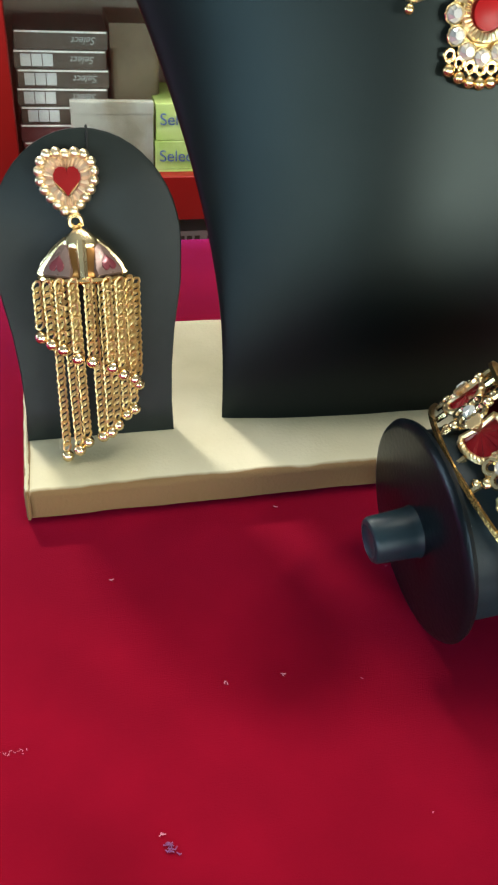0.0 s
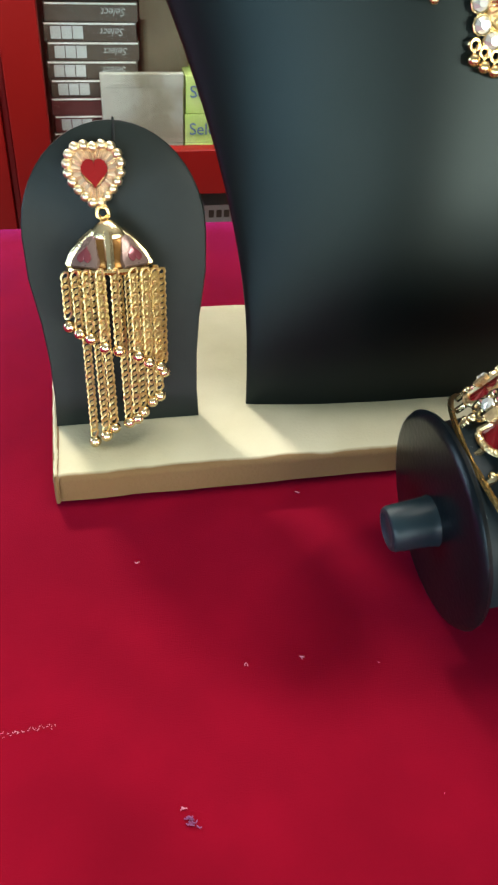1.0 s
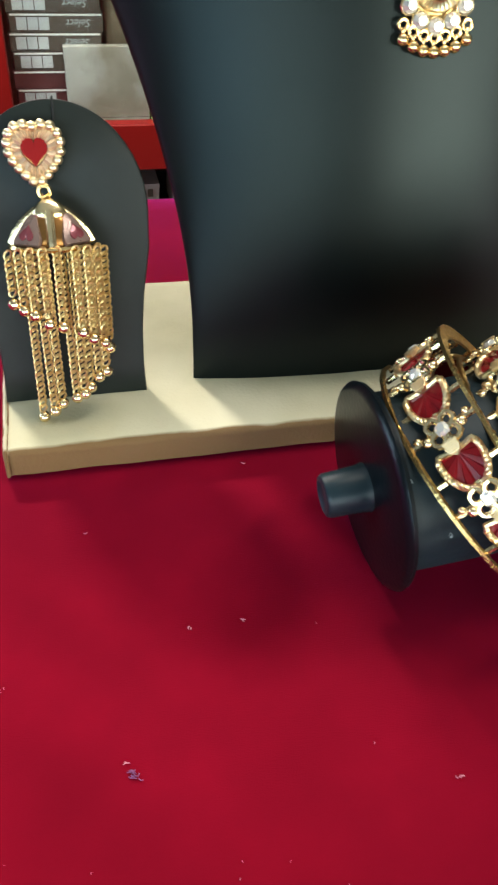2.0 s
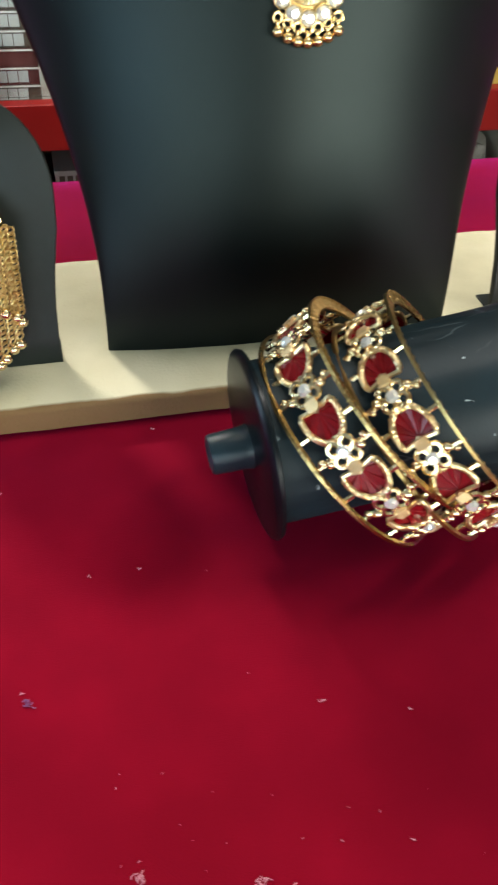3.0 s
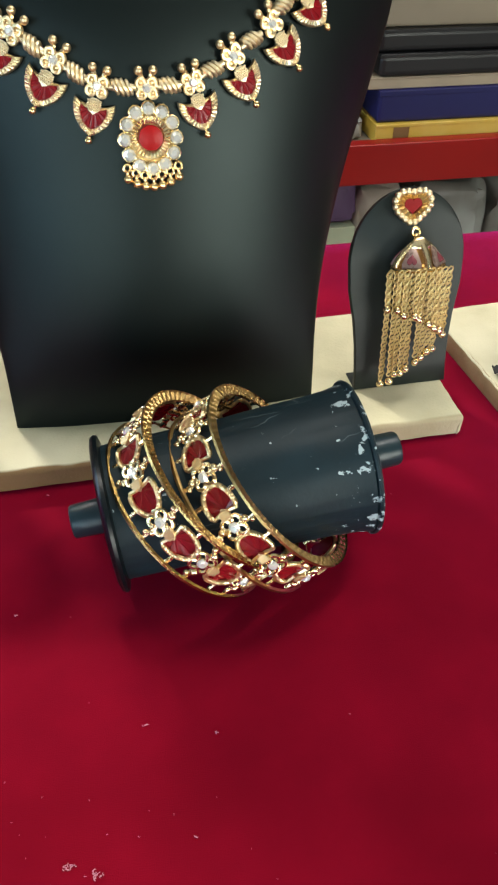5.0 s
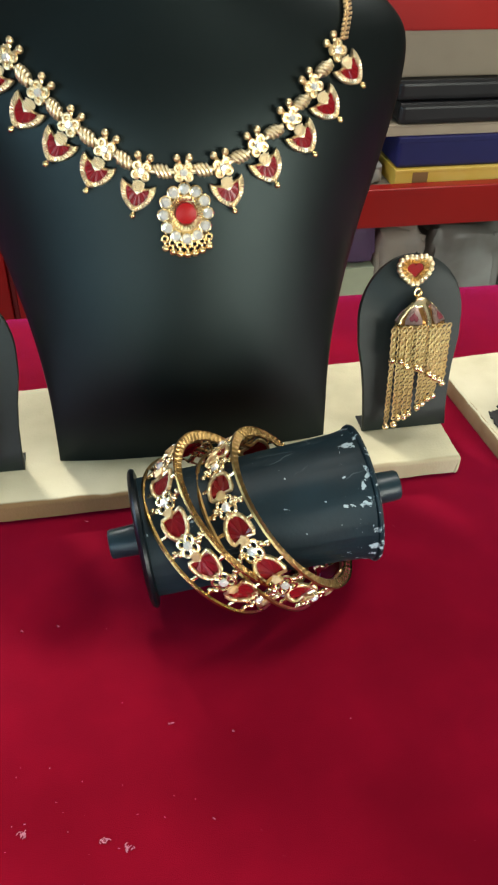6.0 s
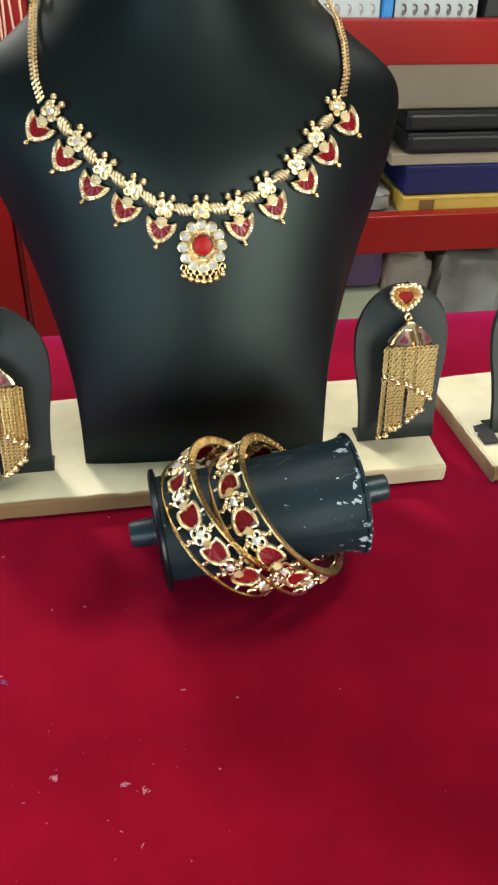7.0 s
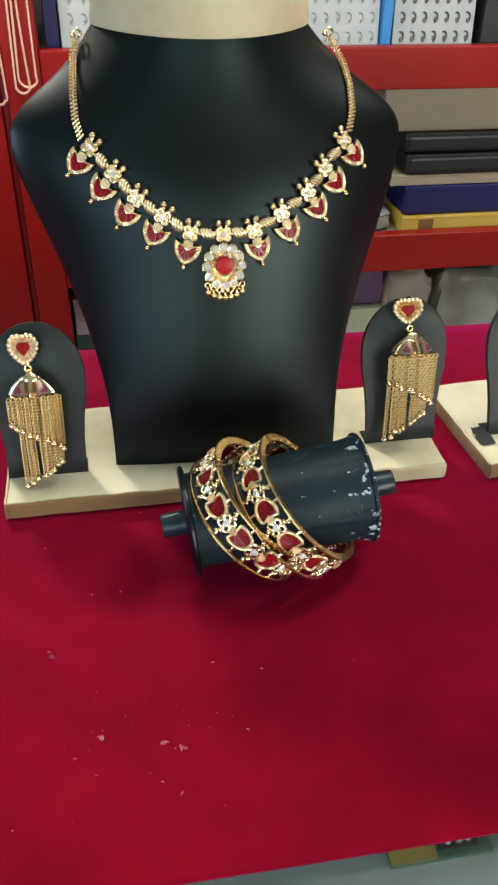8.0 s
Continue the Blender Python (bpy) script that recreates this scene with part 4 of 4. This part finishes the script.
def drum_body():
    """The wrapped drum: its skin is a little dented and creased along its length."""
    profile = [(0, -h + 0.001), (0.0204, -h + 0.001), (0.0206, -h + 0.006)]
    for k in range(25):
        z = -h + 0.010 + (2 * h - 0.016) * k / 24
        profile.append((float(np.interp(z, [-h, 0.0, 0.012, h - 0.012, h - 0.004], [0.0206, 0.0208, 0.0216, 0.0223, 0.0229])), z))
    profile += [(0.0232, h - 0.0035), (0.0236, h - 0.0015), (0, h - 0.0015)]
    b = Build().lathe(profile, 96)
    worn = []
    for x, y, z in b.v:
        r = math.hypot(x, y)
        if r > 0.01:
            a = math.atan2(y, x)
            q = Vector((math.cos(a) * 3.2, math.sin(a) * 3.2, z * 45))
            crease = max(0.0, noise.noise(Vector((a * 9, z * 30, 5))) - 0.25)
            k = 1 + (0.00036 * noise.noise(q) - 0.00095 * crease) / r
            x, y = x * k, y * k
        worn.append((x, y, z))
    b.v = worn
    return b


part("body", drum_body(), CHIPPED, roll, "black painted drum with flaked paint")
part("end_flange", Build().lathe([(0, -h - 0.0006), (0.0222, -h - 0.0004), (0.0236, -h + 0.0001), (0.0242, -h + 0.0010), (0.0238, -h + 0.0020), (0.0215, -h + 0.0026), (0, -h + 0.0026)], 64), DISC_PAINT, roll, "thin black end disc")
part("end_flange", Build().lathe([(0, h - 0.0014), (0.0236, h - 0.0014), (0.0243, h - 0.0011), (0.0246, h - 0.0004), (0.0243, h + 0.0003), (0.0228, h + 0.0008), (0.014, h + 0.0006), (0, h + 0.0006)], 64), CHIPPED, roll, "black end disc with flaked rim")
for s, g, reach in ((-1, 1.0, 0.0108), (1, 1.06, 0.0138)):
    z0 = s * h
    peg = [(0, 0), (0.0060, 0), (0.0056, 0.10), (0.0054, 0.22), (0.0051, 0.92), (0.0047, 0.98), (0.0038, 1.0), (0.0030, 0.95), (0, 0.95)]
    part("end_knob", Build().lathe([(r * g, z0 + s * reach * u) for r, u in peg], 28), PEG_PAINT, roll, "short black peg")

# ---- two bangles round the roll ----
RB, WB, COUNT = 0.0306, 0.0163, 12


def milled_band(s, deep):
    """One side wall of the bangle, a deep one or a thin one: a lip outside, slanting cuts across its face."""
    reach = 0.0036 if deep else 0.0008
    n, vs, fs = 600, [], []
    for i in range(n):
        t = 2 * math.pi * i / n
        cut = [-0.00014 * abs((i + shift) % 8 - 4) for shift in (0, 3, 6)]
        top = RB + 0.0016
        row = [(top, WB / 2 - 0.0007), (top, WB / 2 + 0.0001), (top - 0.12 * reach, WB / 2 + cut[0]), (top - 0.50 * reach, WB / 2 + cut[1]),
               (top - 0.86 * reach, WB / 2 + cut[2]), (top - reach, WB / 2 - 0.0004), (top - reach, WB / 2 - 0.0010)]
        vs += [(r * math.cos(t), r * math.sin(t), s * z) for r, z in row]
    for i in range(n):
        k = (i + 1) % n
        for j in range(7):
            q = (j + 1) % 7
            fs.append((i * 7 + j, k * 7 + j, k * 7 + q, i * 7 + q))
    return Build().add(vs, fs)


def bangle(m, deep_side):
    ob = thing("bangle", m, "openwork gold bangle with red enamel hearts around the roll", "bangle", "bangles")
    for s in (-1, 1):
        part("rim", milled_band(s, s == deep_side), GOLD_DULL, ob, "milled gold edge band", None, False)
    outline = [(1.10 * z, 0.90 * x) for x, z in shield_outline(0.0093, 4, FAN)]
    closed_way = [(x, -0.0001, z) for x, z in outline + outline[:1]]
    arc = closed_way[14:-14]
    rims = rope(arc, 2, 0.00054, 0.00030, 0.0019, 0.0003)
    rims.tube(closed_way[-15:-1] + closed_way[:15], 0.00060, 6)
    heart_rim = rims.bent(RB).mesh("heart_motif", GOLD_RIM)
    enamel = pleated(scaled(outline, 0.95), (0.0030, 0.0), 0.0010, 0.0001, 0.0006, 5).bent(RB).mesh("enamel", ENAMEL, False)
    grains = leaf(Build(), (0, 0), 0.0031, 0.0032, -0.0011)
    grains.v = [(0.0042 + z, y, x) for x, y, z in grains.v]
    leaf_mesh = grains.bent(RB).mesh("leaf", BEAD_GOLD, False)
    fb = Build()
    step = 2 * math.pi * (RB + 0.0012) / COUNT
    fx = step / 2
    for sx in (-1, 1):
        for sz in (-1, 1):
            fb.ring((fx + sx * 0.0015, -0.0005, sz * 0.0017), 0.0014, 0.00066, "y", 12, 6)
    for sz in (-1, 1):
        fb.sphere((fx - 0.0006, -0.0005, sz * 0.0041), 0.00115, 10, 6).sphere((fx + 0.0007, -0.0003, sz * 0.0058), 0.0009, 8, 5)
        fb.tube([(fx, -0.0002, sz * 0.0030), (fx, -0.0002, sz * (WB / 2 - 0.0007))], 0.0007, 6)
        fb.tube([(-0.001, -0.0001, sz * 0.0050), (-0.001, -0.0001, sz * (WB / 2 - 0.0007))], 0.0007, 6)
    fb.tube([(fx - 0.0045, 0.0002, 0), (fx, 0.0002, 0), (fx + 0.0040, 0.0002, 0)], 0.0008, 6)
    flower_mesh = fb.bent(RB).mesh("flower_motif", GOLD_PALE)
    gem = brilliant(Build(), (fx, -0.0006, 0), 0.0016, 0.0012).bent(RB).mesh("stone", STONE, False)
    for k in range(COUNT):
        r = pose(0, 0, 0, 0, 0, 360 / COUNT * k)
        hm = link_part("heart_motif", heart_rim, ob, r)
        link_part("enamel", enamel, hm)
        link_part("leaf", leaf_mesh, hm)
        fm = link_part("flower_motif", flower_mesh, ob, r)
        link_part("stone", gem, fm)
    return ob


def bangle_pose(c, n, phase, turned_over=0):
    z = Vector(n).normalized()
    y = (Vector((0, 1, 0)) - z * z.y).normalized()
    m = Matrix((y.cross(z), y, z)).transposed().to_4x4()
    m.translation = c
    return m @ pose(0, 0, 0, turned_over, 0, 0) @ pose(0, 0, 0, 0, 0, phase)


bangle(bangle_pose((0.1285, -0.0416, 0.0285), (0.729, -0.094, 0.678), -50), 1)
bangle(bangle_pose((0.1117, -0.0405, 0.0284), (0.686, -0.078, 0.723), 57, 180), -1)

# ---- red shelf cabinet behind the counter ----
YC = 1.340
cab = thing("shelf_cabinet", pose(0.6, 1.5, -0.95), "red painted wooden shelf cabinet with closed doors beside open shelves", "cabinet")
at = pose(-0.6, -1.5, 0.95)


def cab_part(name, lo, hi, material, label="", bevel=0.003):
    return part(name, Build().box(lo, hi, bevel), material, cab, label, at, False)


for z0, z1 in ((-0.107, -0.028), (-0.499, -0.412), (-0.93, -0.86), (0.30, 0.37)):
    cab_part("rail", (-0.0415, YC, z0), (1.70, YC + 0.03, z1), RED_WOOD)
for z in (-0.040, -0.428, -0.875, 0.36):
    cab_part("shelf", (-0.0415, YC + 0.031, z - 0.02), (1.70, YC + 0.40, z), SHELF_BACK, "grey laminated shelf board")
cab_part("back_panel", (-1.50, YC + 0.402, -0.94), (1.74, YC + 0.42, 0.40), SHELF_BACK, "grey laminated back")
cab_part("post", (-0.1080, YC - 0.004, -0.94), (-0.0420, YC + 0.05, 0.40), RED_WOOD)
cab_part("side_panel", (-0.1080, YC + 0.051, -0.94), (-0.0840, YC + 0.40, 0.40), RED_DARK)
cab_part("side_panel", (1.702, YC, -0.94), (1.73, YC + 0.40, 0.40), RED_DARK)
cab_part("post", (-1.48, YC - 0.004, -0.94), (-1.42, YC + 0.05, 0.40), RED_WOOD)
door = cab_part("door", (-0.760, YC + 0.002, -0.92), (-0.1220, YC + 0.024, 0.38), RED_WOOD, "closed red door")
cab_part("door", (-1.418, YC + 0.002, -0.92), (-0.766, YC + 0.024, 0.38), RED_WOOD, "closed red door")
# added strips close the door gaps, with the shade there put into their colour
cab_part("gap_shade_strip", (-0.1215, YC + 0.012, -0.93), (-0.1085, YC + 0.05, 0.39), RED_DARK)
cab_part("gap_shade_strip", (-0.7655, YC + 0.012, -0.93), (-0.7605, YC + 0.05, 0.39), RED_DARK)
pane = cab_part("glass_pane", (-0.0410, YC + 0.034, -0.410), (0.43, YC + 0.038, -0.110), GLASS, "sliding glass pane", 0.0)
pane.visible_shadow = False


# ---- goods on the shelves ----
def carton(name, lo, hi, material, label, category="box", bevel=0.003, group="", prints=()):
    """A carton, with printed panels (x0, x1, z0, z1, material) on its front."""
    c = ((lo[0] + hi[0]) / 2, (lo[1] + hi[1]) / 2, lo[2])
    ob = thing(name, pose(*c), label, category, group)
    m = pose(-c[0], -c[1], -c[2])
    part("carton", Build().box(lo, hi, bevel), material, ob, "", m, False)
    lid = Build().box((lo[0] - 0.0006, lo[1] - 0.0006, hi[2] - (hi[2] - lo[2]) * 0.16), (hi[0] + 0.0006, hi[1] + 0.0006, hi[2] + 0.0005), min(bevel, 0.001))
    part("lid_edge", lid, material, ob, "", m, False)
    for x0, x1, z0, z1, mm in prints:
        part("print", Build().box((x0, lo[1] - 0.0014, z0), (x1, lo[1] - 0.0008, z1)), mm, ob, "", m, False)
    return ob


def lettering(size, material, slant):
    font = bpy.data.curves.new("lettering", "FONT")
    font.body, font.size, font.extrude, font.shear = "Select", size, 0.0004, slant
    tmp = bpy.data.objects.new("lettering", font)
    scene.collection.objects.link(tmp)
    me = bpy.data.meshes.new_from_object(tmp.evaluated_get(bpy.context.evaluated_depsgraph_get()))
    me.materials.clear()
    me.materials.append(material)
    bpy.data.objects.remove(tmp)
    return me


WORD_WHITE, WORD_BLUE = lettering(0.0175, CARD_GREY, 0.35), lettering(0.031, TEXT_BLUE, 0.0)
z = -0.4275
for k in range(8):
    h = 0.0315
    x0 = -0.036 + (0.004 if k % 2 else 0.0)
    mm = MAROON_BOX if k in (1, 2) else GREY_BOX
    prints = [(x0 + 0.012 + 0.019 * q, x0 + 0.0295 + 0.019 * q, z + 0.005, z + 0.025, CARD_GREY) for q in range(3)] if k not in (7, 2) else []
    prints.append((x0 + 0.002, x0 + 0.158, z + 0.0275, z + 0.0305, WHITE_CARD))
    box = carton("cosmetics_box", (x0, YC + 0.06, z), (x0 + 0.160, YC + 0.20, z + h - 0.0008), mm, "flat dark printed carton lying upside down in a stack", "box", 0.0015, "stacked cartons", prints)
    link_part("lettering", WORD_WHITE, box, pose(0.060, -0.0708, 0.0215, 90, 0, 0) @ pose(0, 0, 0, 0, 0, 180), "white lettering upside down")
    z += h
carton("paper_parcel", (0.134, YC + 0.10, -0.4275), (0.225, YC + 0.24, -0.17), TAN, "tan paper parcel standing on the shelf", "parcel", 0.012)
carton("white_box", (0.055, YC + 0.042, -0.4275), (0.205, YC + 0.056, -0.288), HAZY_CARD, "flat white card box behind the glass", "box", 0.002)
for k in range(2):
    z = -0.4275 + 0.068 * k
    g = carton("green_box", (0.208 + 0.002 * k, YC + 0.045, z), (0.400, YC + 0.19, z + 0.067), GREEN_CARD, "lime green carton with blue lettering behind the glass", "box", 0.002, "green cartons")
    link_part("lettering", WORD_BLUE, g, pose(-0.088, -0.0745, 0.030, 90, 0, 0), "blue printed lettering")

yb = YC + 0.06
carton("beige_box", (0.655, yb + 0.01, -0.2085), (1.05, yb + 0.20, -0.112), BEIGE, "large plain beige box on the stack", "box", 0.006)
carton("jewellery_case", (0.707, yb - 0.004, -0.2525), (1.02, yb + 0.20, -0.2095), BLACK_BOX, "black padded jewellery case in the stack", "case", 0.012, "black cases")
carton("jewellery_case", (0.714, yb - 0.008, -0.2980), (1.02, yb + 0.20, -0.2535), BLACK_BOX, "black padded jewellery case in the stack", "case", 0.012, "black cases")
carton("cream_box", (0.686, yb - 0.002, -0.3220), (1.03, yb + 0.20, -0.2990), BEIGE, "thin cream box in the stack", "box", 0.002)
carton("blue_box", (0.720, yb - 0.012, -0.3870), (1.04, yb + 0.20, -0.3230), BLUE_BOX, "navy blue box in the stack", "box", 0.008)
carton("yellow_box", (0.718, yb - 0.020, -0.4265), (1.05, yb + 0.20, -0.3880), YELLOW, "golden yellow box at the foot of the stack", "box", 0.002, "", [(0.757, 0.792, -0.420, -0.394, BROWN)])


def bag(name, c, size, material, label, seed, category="bag"):
    """A slumped plastic bag: a rounded block, crumpled."""
    bm = bmesh.new()
    bmesh.ops.create_icosphere(bm, subdivisions=4, radius=1.0)
    for v in bm.verts:
        p = v.co
        q = Vector([math.copysign(abs(p[k]) ** 0.38, p[k]) for k in range(3)])
        q *= 1 + 0.12 * noise.noise(p * 2.2 + Vector((seed, 0, 0))) + 0.09 * abs(noise.noise(p * 4.5 + Vector((0, seed, 0)))) + 0.03 * noise.noise(p * 13)
        v.co = Vector((q.x * size[0] / 2, q.y * size[1] / 2, max(-size[2] / 2, q.z * size[2] / 2)))
    bm.verts.index_update()
    b = Build().add([v.co.copy() for v in bm.verts], [[v.index for v in f.verts] for f in bm.faces])
    bm.free()
    ob = part(name, b, material, None, "", pose(*c))
    return tagged(ob, label, category)


bag("plastic_bag", (0.640, YC + 0.13, -0.405), (0.12, 0.14, 0.045), PLASTIC, "crumpled clear plastic bag beside the boxes", 1.0)
LOW = -0.8745
carton("pale_green_box", (0.560, YC + 0.05, LOW), (0.700, YC + 0.25, -0.618), PALE_GREEN, "pale green carton on the low shelf", "box", 0.003)
bag("purple_parcel", (0.632, YC + 0.14, -0.564), (0.145, 0.16, 0.106), PURPLE, "purple cloth parcel on the green carton", 2.0, "parcel")
bag("goods_bag", (0.765, YC + 0.16, -0.705), (0.135, 0.20, 0.338), PLASTIC, "beige-grey plastic bag of goods on the low shelf", 3.0)
bag("goods_bag", (0.94, YC + 0.17, -0.705), (0.20, 0.22, 0.338), PLASTIC_DARK, "dark grey plastic bag of goods on the low shelf", 4.0)
bag("goods_bag", (1.20, YC + 0.17, -0.72), (0.28, 0.24, 0.308), PLASTIC_DARK, "dark grey plastic bag of goods on the low shelf", 5.0)
carton("dark_green_box", (-0.038, YC + 0.05, LOW), (0.044, YC + 0.24, -0.6405), DARK_GREEN, "dark green carton on the low shelf", "box", 0.003)
carton("silver_box", (-0.036, YC + 0.048, -0.6395), (0.042, YC + 0.20, -0.548), CARD_GREY, "silvery grey carton with faint print on the green one", "box", 0.003, "",
       [(-0.026 + 0.014 * q, -0.017 + 0.014 * q, -0.602, -0.588, PLASTIC) for q in range(4)])
carton("black_box", (0.05, YC + 0.05, LOW), (0.42, YC + 0.25, -0.612), BLACK_BOX, "black carton on the low shelf", "box", 0.003)
for x0, x1, top in ((0.250, 0.318, -0.545), (0.158, 0.222, -0.551), (0.062, 0.128, -0.563)):
    carton("label_box", (x0, YC + 0.052, -0.6110), (x1, YC + 0.15, top), CARD_GREY, "small pale grey carton with dark print on the black one", "box", 0.002, "label cartons",
           [(x0 + 0.008 + 0.016 * q, x0 + 0.019 + 0.016 * q, top - 0.026, top - 0.010, GREY_BOX) for q in range(3)])


def earring_card(x0, x1, rows, cols, material, label, dark):
    """A white card standing on the upper shelf with pairs of earrings pinned on it."""
    ob = thing("earring_card", pose((x0 + x1) / 2, YC + 0.06, -0.0395), label, "card", "earring cards")
    w = x1 - x0
    part("sheet", Build().box((-w / 2, 0, 0), (w / 2, 0.004, 0.30), 0.001), material, ob, "", pose(0, 0, 0, -6, 0, 0), False)
    rng = random.Random(int(x0 * 1000))
    for r in range(rows):
        for c in range(cols):
            x = -w / 2 + w * (c + 0.7) / (cols + 0.4)
            zz = 0.020 + 0.034 * r
            b = Build()
            path = [(x + 0.006 * math.cos(t * 0.5), -0.0012, zz + 0.009 * math.sin(t * 0.5)) for t in range(-3, 5)]
            b.tube(path, 0.0018 if dark else 0.001, 5)
            b.sphere((x + 0.002, -0.0015, zz - 0.004 + rng.uniform(-0.002, 0.002)), 0.0042 if dark else 0.002, 8, 5, (1, 0.3, 1.2))
            part("pinned_earring", b, EARRING_DARK if dark else SHELF_BACK, ob, "", pose(0, 0, 0, -6, 0, 0))
    return ob


earring_card(0.470, 0.622, 5, 6, CARD_GREY, "white card with rows of small pale studs", False)
earring_card(0.652, 0.822, 5, 7, CARD_GREY, "white card with rows of dark oxidised earrings", True)
earring_card(0.000, 0.115, 5, 4, CARD_GREY, "white card with pinned studs behind the upper rail", False)
carton("blue_folder", (0.625, YC + 0.05, -0.0395), (0.645, YC + 0.22, 0.27), BLUE_EDGE, "bright blue folder standing between the cards", "folder", 0.002)
carton("black_folder", (0.835, YC + 0.05, -0.0395), (0.98, YC + 0.22, 0.27), BLACK_BOX, "black folder standing beside the cards", "folder", 0.003)
carton("blue_folder", (-0.030, YC + 0.07, -0.0395), (-0.004, YC + 0.22, 0.27), BLUE_BOX, "dark blue folder standing on the upper shelf", "folder", 0.002)


# ---- chains hung on the cabinet post ----
def hung_chain(x, width, bottom, seed):
    top, pts = 0.26, []
    for k in range(10):
        u = k / 9
        pts.append((x - width / 2 * (0.35 + 0.65 * u), YC - 0.010, top + (bottom + width / 2 - top) * u))
    for k in range(1, 9):
        a = math.pi * k / 9
        pts.append((x - width / 2 * math.cos(a), YC - 0.010 - 0.002 * math.sin(seed), bottom + width / 2 - width / 2 * math.sin(a)))
    for k in range(10):
        u = 1 - k / 9
        pts.append((x + width / 2 * (0.35 + 0.65 * u) + 0.003 * math.sin(seed + 4 * u), YC - 0.010, top + (bottom + width / 2 - top) * u))
    ob = thing("hung_chain", pose(x, YC - 0.010, top), "rose gold chain hanging in a loop on the cabinet", "chain", "hung chains")
    part("strand", rope(pts, 3, 0.0014, 0.0014, 0.010, 0.004), PINK_CHAIN, ob, "", pose(-x, -YC + 0.010, -top))
    part("hook", Build().tube([(0, 0.009, 0.002), (0, 0.0, 0.002), (0, -0.002, 0.008)], 0.0015, 6), EARRING_DARK, ob)


hung_chain(-0.065, 0.034, -0.088, 0.0)
hung_chain(-0.076, 0.026, -0.098, 2.0)
hung_chain(-0.122, 0.022, -0.118, 4.0)
